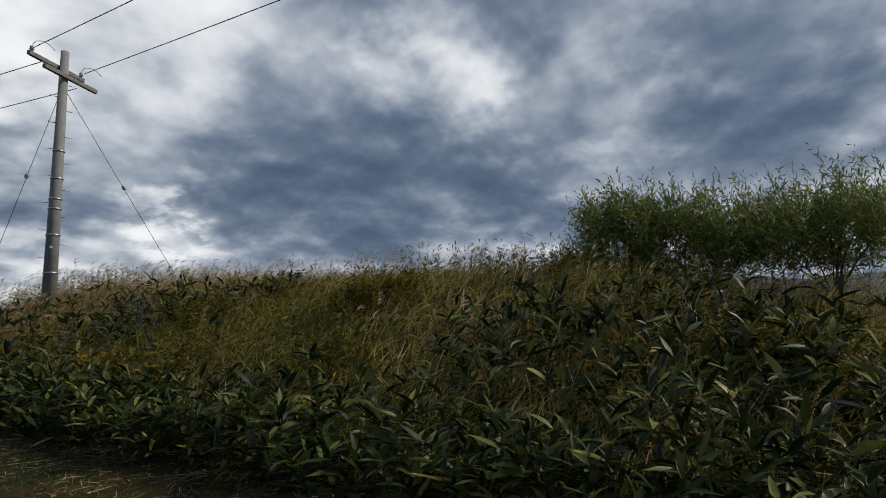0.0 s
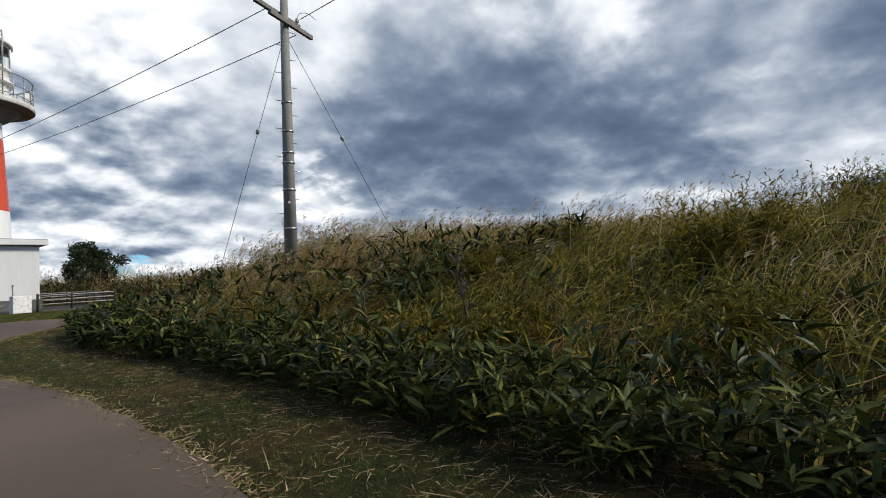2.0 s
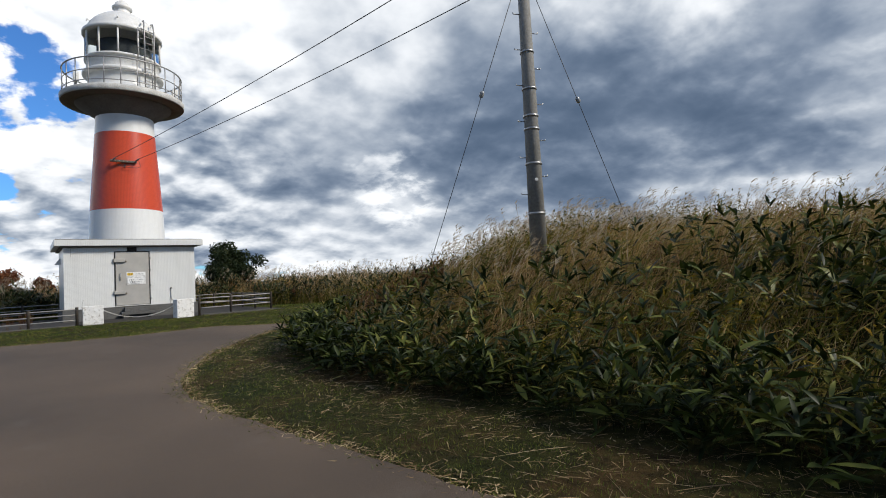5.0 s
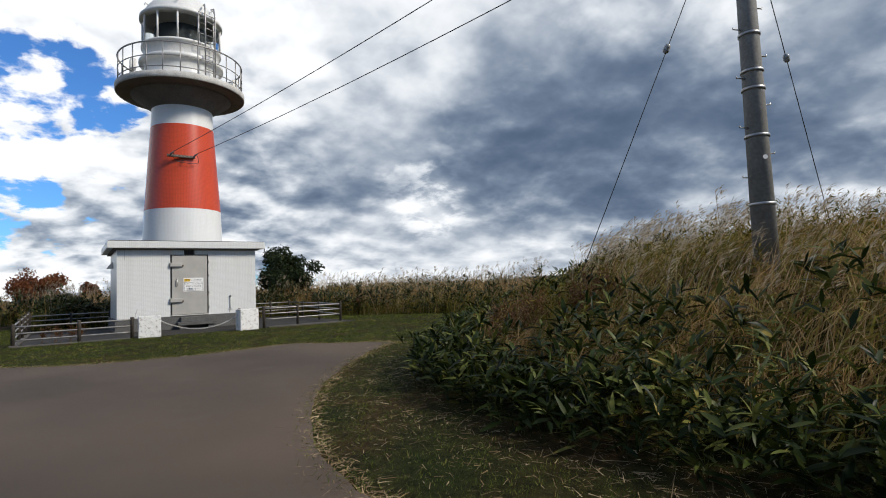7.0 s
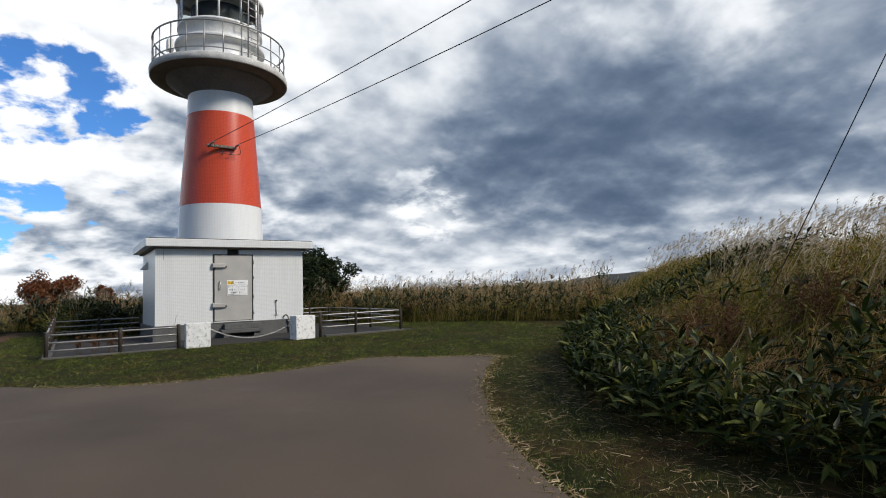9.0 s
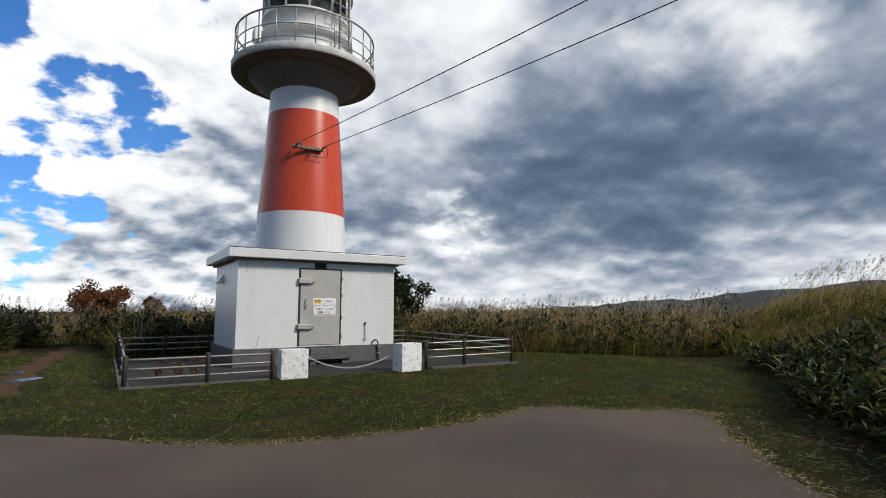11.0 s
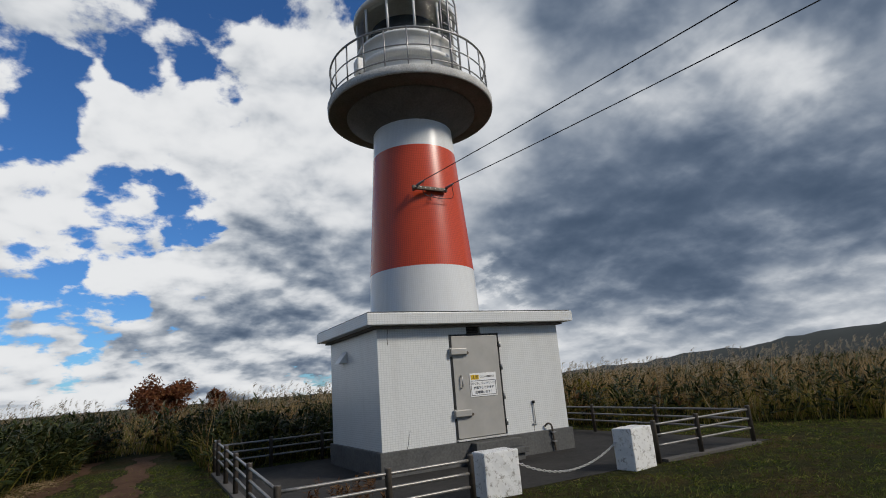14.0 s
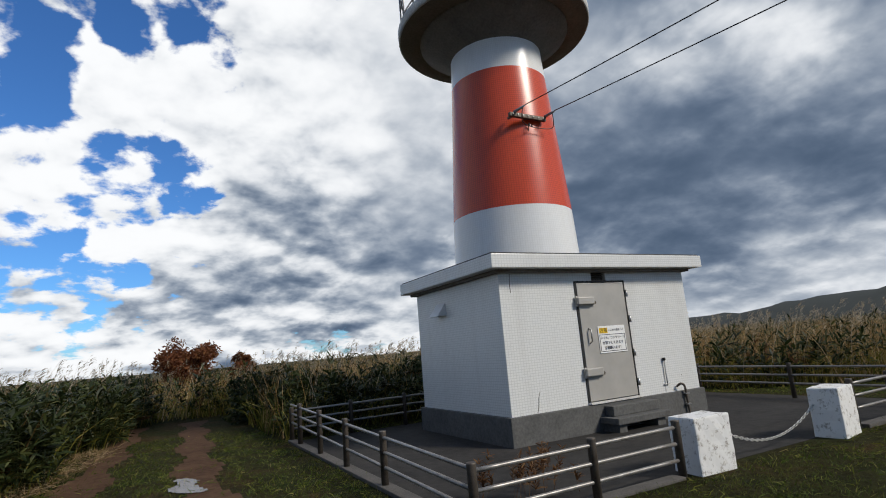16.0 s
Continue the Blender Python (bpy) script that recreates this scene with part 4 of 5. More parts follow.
def grass_stuff(name, root, h, width, mat, label, cat="grass", lean=0.2, droop=0.5, tilt=22, segs=4, tilt_lo=0):
    n = len(root)
    d, s = directions(n, tilt_lo, tilt, lean)
    v, q = ribbons(root - np.array([0, 0, 0.03]), d, h, width, droop * rng.uniform(0.4, 1.5, n), s, segs)
    return tagged(mesh_np(name, v, q, mat), label, cat, kind="stuff")


LEAF = (0.3, 1.0, 0.8, 0.06)


def sasa_stuff(name, root, h, size, label, mat=None, per=7, fold=0.18):
    """Bamboo grass: a thin stem and a fan of broad pointed leaves."""
    n = len(root)
    sd, ss = directions(n, 2, 28, 0.05)
    chunks = [ribbons(root - np.array([0, 0, 0.03]), sd, h, np.full(n, 0.008), np.zeros(n), ss, 1)]
    for k in range(per):
        low = k >= per - 2
        f = rng.uniform(0.3, 0.8, n) if low else rng.uniform(0.82, 1.0, n)
        d, s = directions(n, 45 if low else 12, 100 if low else 72, 0.05)
        L = size * rng.uniform(0.55, 1.25, n)
        chunks.append(ribbons(root + sd * (h * f)[:, None], d, L, L * rng.uniform(0.19, 0.28, n), rng.uniform(0.1, 0.7, n), s, 3, LEAF, fold))
    v, q = gather(chunks)
    return tagged(mesh_np(name, v, q, mat or SASA, True), label, "bamboo grass", kind="stuff")


def feathery_stuff(name, root, h, mat, label, leaf=0.07, per=26, cat="weeds", lean=0.15):
    """Upright stems set all along with small narrow leaves, denser at the top."""
    n = len(root)
    sd, ss = directions(n, 0, 16, lean)
    chunks = [ribbons(root - np.array([0, 0, 0.03]), sd, h, np.full(n, 0.009), np.full(n, 0.1), ss, 2)]
    for k in range(per):
        f = rng.uniform(0.25, 1.0, n) ** 0.7
        d, s = directions(n, 20, 80, lean)
        L = leaf * rng.uniform(0.6, 1.5, n) * (1.25 - 0.6 * f)
        base = root + sd * (h * f)[:, None]
        chunks.append(ribbons(base, d, L, L * 0.24, rng.uniform(0, 0.6, n), s, 2, (0.4, 1.0, 0.1)))
    v, q = gather(chunks)
    return tagged(mesh_np(name, v, q, mat), label, cat, kind="stuff")


def plume_stuff(name, root, h, label, lean=0.28):
    """Silver-grass: bare stems, each with a bent feathery head blown to one side."""
    n = len(root)
    d, s = directions(n, 0, 12, lean)
    stem = ribbons(root, d, h, np.full(n, 0.009), np.full(n, 0.25), s, 4, (1, 0.9, 0.8, 0.7, 0.6))
    tip = root + d * h[:, None]
    flat = unit(d * np.array([1, 1, 0]))
    tip += flat * (0.25 * h * 0.55)[:, None]
    tip[:, 2] -= 0.25 * h * 0.6
    chunks = [stem]
    for k in range(9):
        f = rng.uniform(-0.01, 0.17, n)
        dd = unit(d * 0.7 + np.array([WIND[0], WIND[1], 0.15]) * rng.uniform(0.3, 1.0, (n, 1)) + rng.normal(size=(n, 3)) * 0.12)
        _, sd = directions(n, 0, 90)
        chunks.append(ribbons(tip - d * f[:, None], dd, rng.uniform(0.07, 0.15, n), np.full(n, 0.016), np.full(n, 0.5), sd, 2))
    v, q = gather(chunks)
    return tagged(mesh_np(name, v, q, PLUME), label, "grass", kind="stuff")


U = rng.uniform

# the dune: bamboo grass along the foot, tall grass and goldenrod above it
near_y = (-38.5, -3)
p, d = spots(32000, -0.4, 9, *near_y, lambda x, y, d: (d > -0.12) & (d < 2.0) & (U(size=x.size) < np.clip(1.4 - 1.5 * d + 0.5 * patchy(x, y, 0.8, 1), 0.03, 1)))
sasa_stuff("bamboo_grass", p, U(0.12, 0.72, len(p)) * (0.75 + 0.25 * np.clip(d * 1.5, 0, 1)), 0.19, "dark green bamboo grass with broad pointed leaves on the bank foot", None, 7)
p, d = spots(15000, 0.2, 11, *near_y, lambda x, y, d: (d > 1.2) & (d < 4.5) & (patchy(x, y, 0.8, 1) > 0.50) & (U(size=x.size) < np.clip(1.5 - 0.2 * d, 0.2, 1) * (1 - 0.6 * smooth01((y + 23.5) / 2.5) + 0.3 * smooth01((y + 18.5) / 2))))
sasa_stuff("bamboo_grass", p, U(0.3, 0.7, len(p)), 0.205, "bamboo grass with broad leaves mixed with tall grass on the dune", None, 7, 0.1)
p, d = spots(75000, -0.3, 15, *near_y, lambda x, y, d: (d > 0.35) & (d < 10) & (U(size=x.size) < np.clip(0.10 + 0.55 * d, 0, 1) * np.clip(1.3 - 0.09 * d, 0.2, 1)))
grass_stuff("tall_grass", p, U(0.35, 0.9, len(p)), U(0.016, 0.036, len(p)), TALL_GREEN, "tall green grass bent by the wind on the dune", lean=0.22, droop=0.9, segs=3)
p, d = spots(115000, -0.2, 15, *near_y, lambda x, y, d: (d > 0.7) & (d < 10) & (U(size=x.size) < np.clip(d - 0.3, 0, 1) * (0.26 + 0.8 * (patchy(x, y, 0.7, 4) - 0.45) + 0.6 * smooth01((y + 23.5) / 3) * (1 - 0.7 * smooth01((y + 19) / 3)))))
grass_stuff("dry_grass", p, U(0.4, 0.95, len(p)), U(0.009, 0.020, len(p)), TALL_STRAW, "tall straw-coloured dry grass on the dune", lean=0.22, droop=0.55, segs=2)
p, d = spots(11000, 0.0, 11, *near_y, lambda x, y, d: (d > 0.7) & (d < 8) & (patchy(x, y, 0.95, 2.2) > 0.55))
feathery_stuff("goldenrod", p, U(0.4, 0.85, len(p)), GOLDEN, "yellowing goldenrod stems among the grass", 0.09, 12)
p, d = spots(1600, 0.0, 13, *near_y, lambda x, y, d: (d > 0.7) & (d < 7) & (patchy(x, y, 1.1, 5.2) > 0.66))
feathery_stuff("russet_weeds", p, U(0.35, 0.75, len(p)), RUSSET, "russet withered weeds on the dune", 0.06, 22)
p, d = spots(6800, 0.5, 15, -38, -3, lambda x, y, d: (d > 2.4) & (d < 9) & (U(size=x.size) < 0.2 + 0.7 * smooth01((y + 22) / 4)))
plume_stuff("silver_grass", p, U(0.65, 1.2, len(p)) + 0.35 * smooth01((p[:, 1] + 18) / 4), "pale silver-grass plumes blown over on the dune crest")

# the meadow behind the yard, and to either side of it
def meadow(x, y, d):
    right = (x > FR + 1.2 + 0.2 * np.sin(y * 1.7) + 0.75 * np.clip(-y, 0, 9)) & (y > -9)
    back = (y > FB + 0.45 + 0.12 * np.sin(x * 1.9)) & (x > -4.6)
    left = x < -8.45 + np.where(y < 1, 0.3, 0.17) * (y - 1) + 0.25 * np.sin(y * 1.3)
    far = y > 10.0 + 0.6 * np.sin(x * 0.7)
    return (right | back | (left & (y > -7)) | far) & (d < 1)


def meadow_edge(x, y, d):
    return meadow(x, y, d) & ~meadow(x, y - 1.1, d) | meadow(x, y, d) & ~meadow(x + 2.4, y, d) & (x < 0) | meadow(x, y, d) & ~meadow(x - 0.9, y, d) & (x > 5)


for k, (n, x0, x1, y0, y1, s) in enumerate(((52000, -15, 16, -8, 12, 2.0), (20000, -34, 44, 6, 42, 3.8))):
    p, d = spots(n, x0, x1, y0, y1, lambda x, y, d: meadow(x, y, d) & (~meadow_edge(x, y, d) | (x > -6) | (U(size=x.size) < 0.3)))
    grass_stuff("meadow_grass", p, U(0.5, 1.35, len(p)), U(0.009, 0.02, len(p)) * s, TALL_GREEN, "tall green meadow grass behind the yard", lean=0.05, droop=0.5, segs=2)
    p, d = spots(int(n * 0.8), x0, x1, y0, y1, lambda x, y, d: meadow(x, y, d) & (~meadow_edge(x, y, d) | (U(size=x.size) < 0.15)) & (U(size=x.size) < patchy(x, y, 0.4, 3 + k) + 0.35))
    grass_stuff("meadow_straw", p, U(1.0, 1.95, len(p)), U(0.007, 0.014, len(p)) * s, TALL_STRAW, "dry straw-coloured meadow grass", lean=0.05, droop=0.25, segs=2)
    p, d = spots(n // 15, x0, x1, y0, y1, lambda x, y, d: meadow(x, y, d) & (patchy(x, y, 0.6, 1 + k) > 0.3))
    feathery_stuff("meadow_weeds", p, U(0.6, 1.6, len(p)), WEED, "dark leafy weeds in the meadow", 0.13 * s, 14)
    p, d = spots(n // 20, x0, x1, y0, y1, lambda x, y, d: meadow(x, y, d))
    plume_stuff("meadow_plumes", p, U(1.6, 2.3, len(p)), "pale seed heads of tall grass above the meadow", 0.07)
    p, d = spots(n // 26, x0, x1, y0, y1, lambda x, y, d: meadow(x, y, d) & (patchy(x, y, 0.5, 8 + k) > 0.52))
    feathery_stuff("meadow_russet", p, U(0.5, 1.1, len(p)), RUSSET, "withered russet weeds in the meadow", 0.11 * s, 16)


# sward on the verge and the lawn before the yard
def sward_keep(x, y, d):
    yard = (x > FL - 0.1) & (x < FR + 0.65) & (y > FF - 0.08) & (y < FB)
    gate = (x > -0.85) & (x < 1.4) & (y > FF - 0.1) & (y < FF + 0.3)
    return ~in_road(x, y) & ~yard & ~gate & (d < 0.2) & ~meadow(x, y, d)


def in_track(x, y):
    """Bare wheel ruts of the muddy track west of the yard."""
    c = -6.95 + 0.05 * np.clip(y, 0, 12)
    rut = np.minimum(np.abs(x - c - 0.75), np.abs(x - c + 0.75))
    return (rut < 0.32 + 0.1 * np.sin(y * 2.3)) & (y > -4.8) & (y < 9.3)


def thin(x, y, d):
    return sward_keep(x, y, d) & (~in_track(x, y) | (U(size=x.size) < 0.14))


p, d = spots(270000, -9.0, 8.5, -11, 5.5, lambda x, y, d: thin(x, y, d) & (U(size=x.size) < np.clip(2.2 * patchy(x, y, 2.1, 6) - 0.55, 0.04, 1)))
grass_stuff("lawn_grass", p, U(0.04, 0.13, len(p)), U(0.007, 0.013, len(p)), SWARD, "short mown grass on the lawn", lean=0.05, droop=0.6, tilt=55, segs=1)
p, d = spots(190000, -2.2, 3.4, -30, -9, lambda x, y, d: thin(x, y, d) & (U(size=x.size) < np.clip(0.15 + 0.7 * patchy(x, y, 1.7, 3) - 0.25 * (d + 1.0), 0.04, 1)))
grass_stuff("verge_grass", p, U(0.035, 0.10, len(p)), U(0.005, 0.010, len(p)), SWARD, "short thin grass on the lane's verge", lean=0.05, droop=0.7, tilt=55, segs=1)
p, d = spots(36000, -2.4, 3.4, -30, -9, lambda x, y, d: ~in_road(x, y) & (d < 0.6) & (U(size=x.size) < np.clip(0.9 + 0.5 * d, 0.15, 1)))
grass_stuff("grass_litter", p + np.array([0, 0, 0.035]), U(0.04, 0.20, len(p)), U(0.004, 0.009, len(p)), LITTER, "dry cut grass litter along the verge", "litter", lean=0.0, droop=0.1, tilt=96, segs=2, tilt_lo=82)
p, d = spots(26000, -11, 11, -12, 4, lambda x, y, d: thin(x, y, d) & (patchy(x, y, 0.9, 9) > 0.5))
grass_stuff("lawn_litter", p + np.array([0, 0, 0.015]), U(0.04, 0.12, len(p)), U(0.003, 0.006, len(p)), LITTER, "dry grass clippings on the lawn", "litter", lean=0.0, droop=0.1, tilt=97, segs=2, tilt_lo=82)
p, d = spots(6500, -10.2, -7.4, -2.5, 5.0, lambda x, y, d: np.abs(x + 8.5 - np.where(y < 1, 0.3, 0.17) * (y - 1)) < 0.5)
grass_stuff("reed_litter", p + np.array([0, 0, 0.06]), U(0.12, 0.4, len(p)), U(0.006, 0.016, len(p)), LITTER, "heap of pale dry cut reeds beside the track", "litter", lean=0.0, droop=0.2, tilt=92, segs=3, tilt_lo=60)


c0, _ = spots(6000, -9.0, 8.5, -11.5, 4.5, thin)
p = np.repeat(c0, 15, 0) + np.concatenate([rng.normal(size=(len(c0) * 15, 2)) * 0.06, np.zeros((len(c0) * 15, 1))], 1)
grass_stuff("grass_tussocks", p, U(0.06, 0.17, len(p)), U(0.010, 0.020, len(p)), SWARD, "coarse grass tussocks on the lawn", lean=0.08, droop=0.9, tilt=55, segs=2)
c0, _ = spots(9500, -2.2, 3.2, -30, -9.5, lambda x, y, d: thin(x, y, d) & (d < -0.3))
p = np.repeat(c0, 12, 0) + np.concatenate([rng.normal(size=(len(c0) * 12, 2)) * 0.05, np.zeros((len(c0) * 12, 1))], 1)
grass_stuff("verge_tussocks", p, U(0.03, 0.09, len(p)), U(0.007, 0.013, len(p)), SWARD, "coarse grass tussocks on the verge", lean=0.05, droop=0.4, tilt=45, segs=1)


p, d = spots(280, -2.0, 2.6, -29, -11, lambda x, y, d: ~in_road(x, y) & (d < 0.2) & (d > -1.3))
grass_stuff("dry_stalks", p + np.array([0, 0, 0.05]), U(0.2, 0.7, len(p)), U(0.004, 0.009, len(p)), LITTER, "long pale dry stalks lying on the verge", "litter", lean=0.0, droop=0.15, tilt=92, segs=4, tilt_lo=82)


edge = np.array(ROAD_RIGHT[1:] + ROAD_FAR[:50])
k = rng.integers(0, len(edge) - 1, 9000)
f = U(size=(9000, 1))
p = edge[k] * (1 - f) + edge[k + 1] * f + rng.normal(size=(9000, 2)) * np.array([0.09, 0.09])
p = np.column_stack([p, land(p[:, 0], p[:, 1]) + 0.045])
grass_stuff("edge_litter", p, U(0.03, 0.12, len(p)), U(0.004, 0.014, len(p)), LITTER, "dead leaves and stalks along the asphalt edge", "litter", lean=0.0, droop=0.1, tilt=94, segs=2, tilt_lo=70)
p = p[:4000] + np.array([0, 0, -0.01])
grass_stuff("edge_grass", p, U(0.03, 0.09, len(p)), U(0.006, 0.012, len(p)), SWARD, "grass creeping over the asphalt edge", lean=0.05, droop=0.6, tilt=65, segs=2)


p, d = spots(18500, -14, 13, -8, 11, meadow_edge)
sasa_stuff("leafy_weeds", p, U(0.2, 1.15, len(p)), 0.22, "dark broad-leaved weeds along the meadow's edge", WEED, 8, 0.0)
p, d = spots(15000, -11.5, -6.2, -6, 11, lambda x, y, d: meadow(x, y, d) & ~meadow(x + 1.3, y, d))
sasa_stuff("leafy_weeds", p, U(0.2, 1.5, len(p)), 0.21, "dense dark leafy weeds beside the field track", WEED, 6, 0.0)
p = np.stack([U(-3.9, -3.0, 26), U(-4.5, -3.9, 26), np.full(26, -0.04)], 1)
feathery_stuff("dock_stalks", p, U(0.2, 0.5, 26), RUSSET, "brown withered dock stalks growing through the yard", 0.08, 30)


CLUMPS = ((3.0, -33.3), (3.5, -32.7), (1.8, -24.8), (2.0, -25.9), (4.7, -27.6), (4.2, -27.2), (3.7, -24.1), (5.4, -24.5), (2.5, -28.1))
p = np.concatenate([np.array([(x, y)]) + rng.normal(size=(70, 2)) * 0.24 for x, y in CLUMPS])
p = np.column_stack([p, land(p[:, 0], p[:, 1])])
feathery_stuff("yellow_weeds", p, U(0.3, 0.62, len(p)), GOLDEN, "bright yellow-orange autumn weeds on the dune", 0.10, 26)
CLUMPS = ((2.3, -15.3), (3.1, -14.6), (2.9, -16.3))
p = np.concatenate([np.array([(x, y)]) + rng.normal(size=(70, 2)) * 0.3 for x, y in CLUMPS])
p = np.column_stack([p, land(p[:, 0], p[:, 1])])
feathery_stuff("rust_weeds", p, U(0.35, 0.75, len(p)), RUSSET, "rust-brown withered weeds at the dune's end", 0.08, 24)


def dead_stalk(x, y, h, seed):
    g = random.Random(seed)
    z = float(land(x, y)) - 0.03
    t = thing("dead_stalk", x, y, z, "dark dead weed stalk standing among the bamboo grass", "weed", "dead stalks")
    pts = [(0.05 * math.sin(k * 0.9 + seed), 0.04 * math.cos(k * 1.3), h * k / 6) for k in range(7)]
    part("stem", tube(pts, 0.014, 6, r_end=0.006), BARK, t)
    for k in range(9):
        f = g.uniform(0.35, 1.0)
        q = Vector(pts[int(f * 6)])
        a = g.uniform(0, math.tau)
        e = q + Vector((math.cos(a) * 0.09, math.sin(a) * 0.09, 0.10))
        tw = part("side_twig", tube([q, q.lerp(e, 0.6), e], 0.006, 5), BARK, t)
        seeds = bmesh.new()
        bmesh.ops.create_icosphere(seeds, subdivisions=1, radius=0.022, matrix=Matrix.Translation(e))
        part("seed_head", seeds, BARK, tw)


dead_stalk(2.2, -25.2, 1.15, 1)
dead_stalk(1.9, -23.8, 0.95, 2)
dead_stalk(2.4, -25.05, 0.85, 3)


def sheet_strip(name, mat, keep, x0, x1, y0, y1, step, lift, label, cat):
    """A thin ragged layer on the land."""
    xs, ys = np.arange(x0, x1, step), np.arange(y0, y1, step)
    X, Y = np.meshgrid(xs, ys)
    K = keep(X, Y)
    w = len(xs)
    i = (np.arange(len(ys) - 1)[:, None] * w + np.arange(w - 1)[None])
    ok = K[:-1, :-1] & K[1:, :-1] & K[:-1, 1:] & K[1:, 1:]
    Z = land(X, Y) + lift
    i = i[ok]
    return tagged(mesh_np(name, np.stack([X.ravel(), Y.ravel(), Z.ravel()], 1), np.stack([i, i + 1, i + w + 1, i + w], 1), mat, True), label, cat, kind="structure")


sheet_strip("muddy_track", MUD, in_track, -10, -4.6, -5, 9.5, 0.08, 0.006, "brown muddy wheel ruts of a field track", "track")


def puddle_keep(x, y):
    a = np.hypot((x + 6.35) / 0.26, (y + 0.7) / 0.75) + 0.35 * np.sin(x * 7 + y * 3) * np.cos(y * 5)
    b = np.hypot((x + 6.1) / 0.42, (y + 2.3) / 0.40) + 0.35 * np.sin(x * 6 - y * 4)
    return np.minimum(a, b) < 0.78


sheet_strip("puddle", PUDDLE, puddle_keep, -7.2, -5.2, -3.8, 0.8, 0.04, 0.016, "shallow muddy puddle in the rut", "puddle")


# ---- shrubs and trees ----
def tree(name, x, y, trunk_h, trunk_r, spread, height, mat, leaf, n, seed, label, cat, upright=0.0, limbs=8, clusters=46, squash=0.8, low=0.6):
    z = float(land(x, y)) - 0.08
    t = thing(name, x, y, z, label, cat)
    paths = []
    if trunk_h > 0:
        part("trunk", tube([(0, 0, 0), (0.03, 0.02, trunk_h * 0.5), (0, 0, trunk_h)], trunk_r, 10, r_end=trunk_r * 0.7), BARK, t)
    g = np.random.default_rng(seed)
    zc, rz = (height + trunk_h * low) / 2, (height - trunk_h * low) / 2
    cl = unit(g.normal(size=(clusters, 3))) * (g.uniform(0.15, 1, clusters) ** 0.4)[:, None]
    cl = cl * np.array([spread, spread, rz]) * 0.84 * g.uniform(0.6, 1.22, (clusters, 1)) + np.array([0, 0, zc])
    for k in range(0, clusters, max(1, clusters // limbs)):
        e = Vector(cl[k])
        s = Vector((0, 0, trunk_h * 0.9)) + Vector(g.normal(size=3) * 0.04)
        paths.append([s, s.lerp(e, 0.5) + Vector((0, 0, 0.08 * height)), e])
    for i, pth in enumerate(paths):
        part("limb", tube(smooth_line(pth, 4), trunk_r * (0.55 if i % 4 == 0 else 0.3), 6, r_end=trunk_r * 0.12), BARK, t)
    k = g.integers(0, len(cl), n)
    rad = spread * 0.27
    off = unit(g.normal(size=(n, 3))) * (g.uniform(0, 1, n) ** 0.45 * rad)[:, None]
    off[:, 2] *= squash
    pos = cl[k] + off
    dirs = unit(g.normal(size=(n, 3)) + np.array([WIND[0] * 0.3, WIND[1] * 0.3, upright]))
    side = unit(np.cross(dirs, g.normal(size=(n, 3))))
    L = leaf * g.uniform(0.6, 1.4, n)
    v, q = ribbons(pos, dirs, L, L * (0.2 if upright else 0.5), g.uniform(0, 0.4, n), side, 2, (0.3, 1.0, 0.1))
    crown = mesh_np("crown", v, q, mat)
    crown.parent = t
    if upright:
        m = n // 12
        kk = g.integers(0, len(cl), m)
        dirs = unit(np.array([WIND[0] * -0.25, 0.25, 1.0]) + g.normal(size=(m, 3)) * 0.28)
        base = cl[kk] + g.normal(size=(m, 3)) * rad * 0.3
        LL = g.uniform(0.3, 0.95, m) * spread * 0.6
        ch = [ribbons(base, dirs, LL, np.full(m, 0.006), np.full(m, 0.1), unit(np.cross(dirs, g.normal(size=(m, 3)))), 3)]
        for j in range(12):
            b2 = base + dirs * (LL * (0.15 + 0.85 * j / 12))[:, None]
            d2 = unit(dirs + g.normal(size=(m, 3)) * 0.45)
            l2 = leaf * g.uniform(0.5, 1.1, m)
            ch.append(ribbons(b2, d2, l2, l2 * 0.2, np.full(m, 0.2), unit(np.cross(d2, g.normal(size=(m, 3)))), 2, (0.3, 1.0, 0.1)))
        v, q = gather(ch)
        sh = mesh_np("shoot_growth", v, q, mat)
        sh.parent = t
    return t


tree("willow_shrub", 6.9, -30.9, 0.22, 0.035, 1.05, 1.75, WILLOW, 0.10, 6000, 11, "wind-bent green willow shrub with upright shoots", "shrub", 1.1, low=1.0, clusters=60)
tree("willow_shrub", 7.2, -32.2, 0.28, 0.04, 1.2, 1.75, WILLOW, 0.10, 6500, 12, "olive green willow shrub with bare lower stems", "shrub", 1.1, low=1.0, clusters=60)
tree("willow_shrub", 6.9, -33.6, 0.25, 0.04, 1.35, 2.0, WILLOW, 0.10, 7500, 13, "tall green willow shrub on the dune", "shrub", 1.1, low=1.0, clusters=70)
tree("shrub", 14.3, -28.0, 0.3, 0.05, 1.3, 1.45, DARK_TREE, 0.10, 6000, 14, "dark low shrub behind the dune crest", "shrub", 0.6)
tree("shrub", 14.6, -29.9, 0.3, 0.05, 1.3, 1.15, DARK_TREE, 0.10, 6000, 15, "dark low shrub behind the dune crest", "shrub", 0.6)
tree("broadleaf_tree", 5.8, 5.4, 0.5, 0.10, 1.7, 3.85, DARK_TREE, 0.13, 15000, 21, "dense dark green tree behind the yard fence", "tree", 0.0, low=0.2)
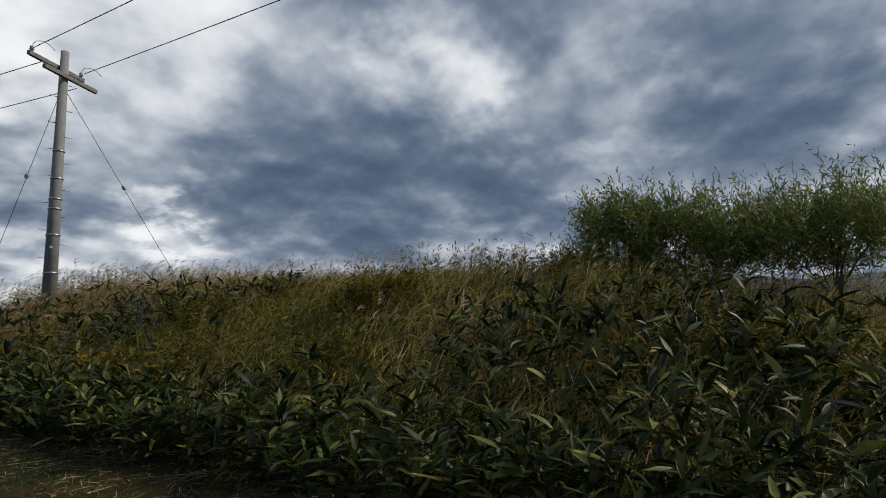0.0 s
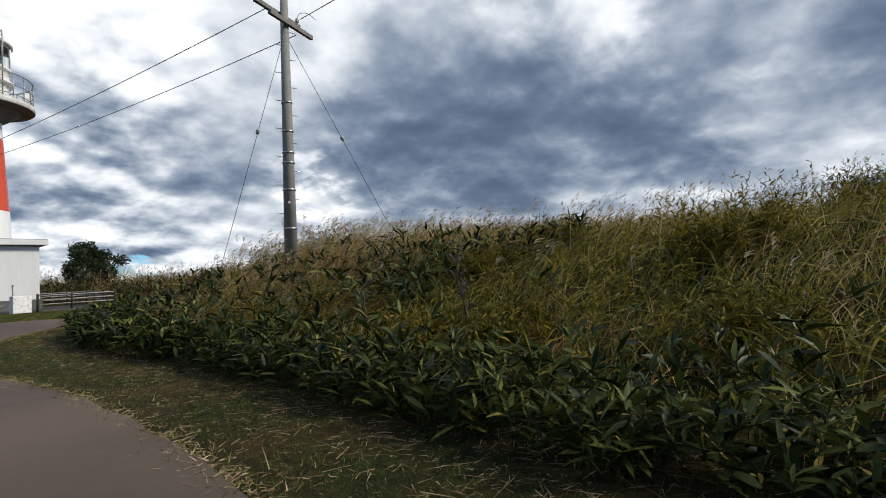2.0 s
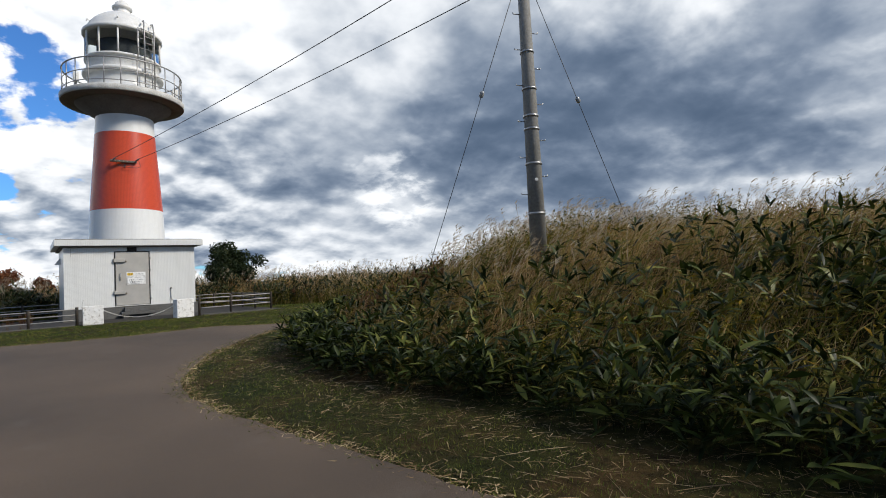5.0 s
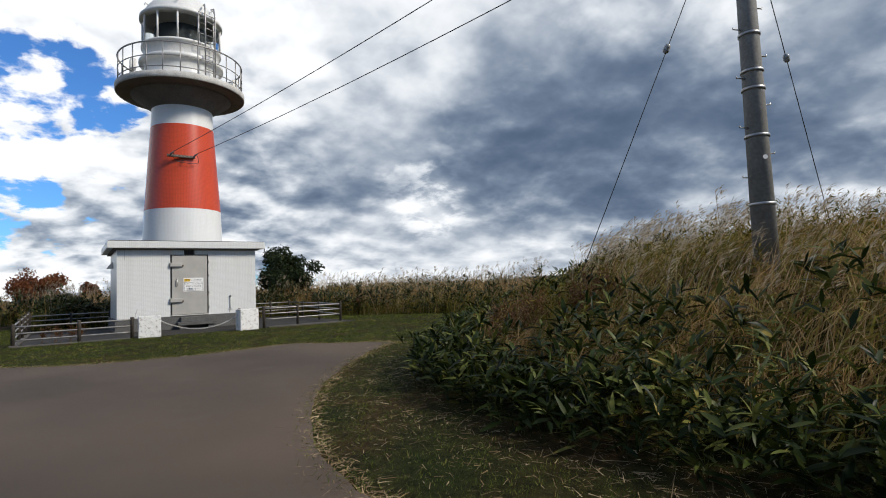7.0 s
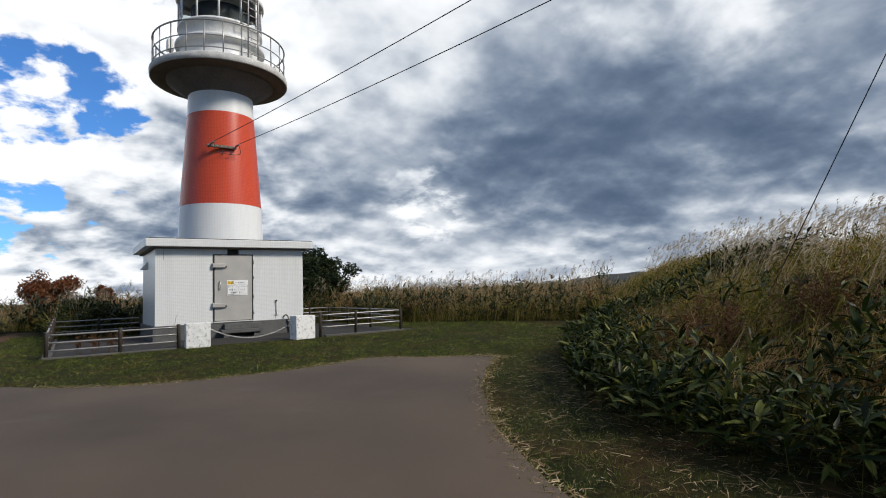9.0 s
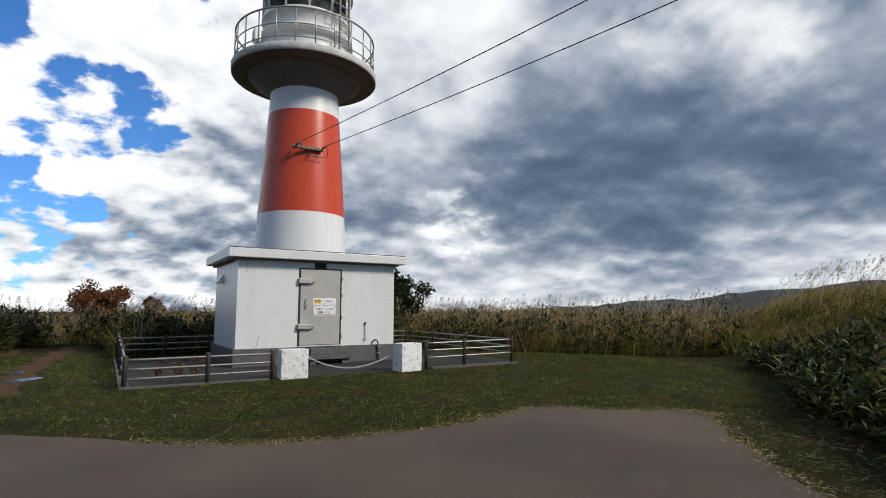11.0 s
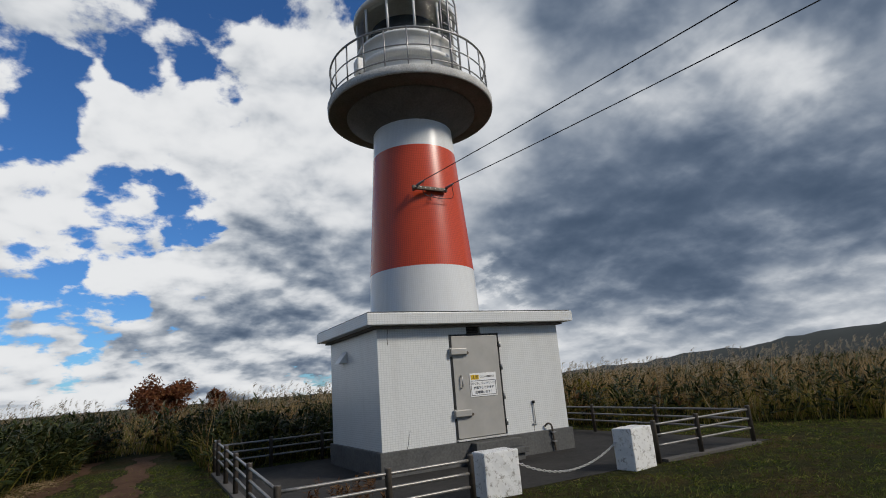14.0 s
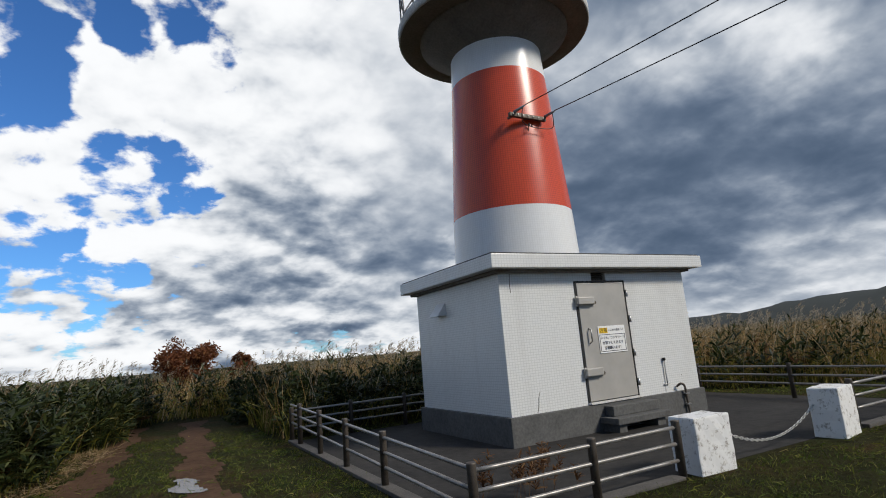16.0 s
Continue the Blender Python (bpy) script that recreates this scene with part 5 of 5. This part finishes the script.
tree("autumn_tree", -5.2, 26.0, 0.8, 0.10, 2.1, 3.3, AUTUMN, 0.16, 9000, 22, "low spreading tree with rust-red autumn leaves", "tree", 0.0)
tree("autumn_tree", -2.0, 27.0, 0.7, 0.06, 0.85, 2.7, AUTUMN, 0.16, 4500, 23, "small tree with brown autumn leaves", "tree", 0.0)
tree("bush", -3.4, 4.4, 0.15, 0.05, 1.3, 1.45, WEED, 0.11, 9000, 24, "dark leafy bush behind the fence", "bush", 0.0, low=0.0)
tree("bush", -1.0, 4.6, 0.15, 0.05, 1.5, 1.40, WEED, 0.11, 9000, 25, "dark leafy bush behind the lighthouse", "bush", 0.0, low=0.0)
tree("bush", 1.7, 4.7, 0.15, 0.05, 1.5, 1.40, WEED, 0.11, 9000, 26, "dark leafy bush behind the lighthouse", "bush", 0.0, low=0.0)
tree("bush", 7.9, 3.6, 0.15, 0.05, 1.2, 1.25, GOLDEN, 0.10, 7000, 27, "yellow-green bush at the meadow edge", "bush", 0.0, low=0.0)
tree("bush", -3.9, 7.2, 0.15, 0.05, 1.3, 1.5, WEED, 0.11, 8000, 28, "dark bush beside the field track", "bush", 0.0, low=0.0)


def build_hill():
    az = np.radians(np.linspace(38, 150, 90))
    prof = np.interp(np.degrees(az), (38, 48, 58, 70, 85, 110, 150), (0.0, 0.6, 1.3, 2.4, 2.9, 2.4, 1.0))
    V, n = [], len(az)
    for r, f in ((560, 0.0), (660, 0.6), (760, 0.92), (840, 1.0), (1000, 0.8)):
        zz = r * np.tan(np.radians(prof)) * f * (840 / r) + 2.5 * np.sin(az * 37 + r) * f + 1.3 * np.sin(az * 131 + r * 0.3) * f - 3 * (f == 0)
        V.append(np.stack([r * np.sin(az), r * np.cos(az), zz], 1))
    V = np.concatenate(V)
    i = (np.arange(4)[:, None] * n + np.arange(n - 1)[None]).ravel()
    tagged(mesh_np("hill", V, np.stack([i, i + 1, i + n + 1, i + n], 1), HILL, True), "distant dark wooded coastal hill", "hill", kind="structure")


build_hill()
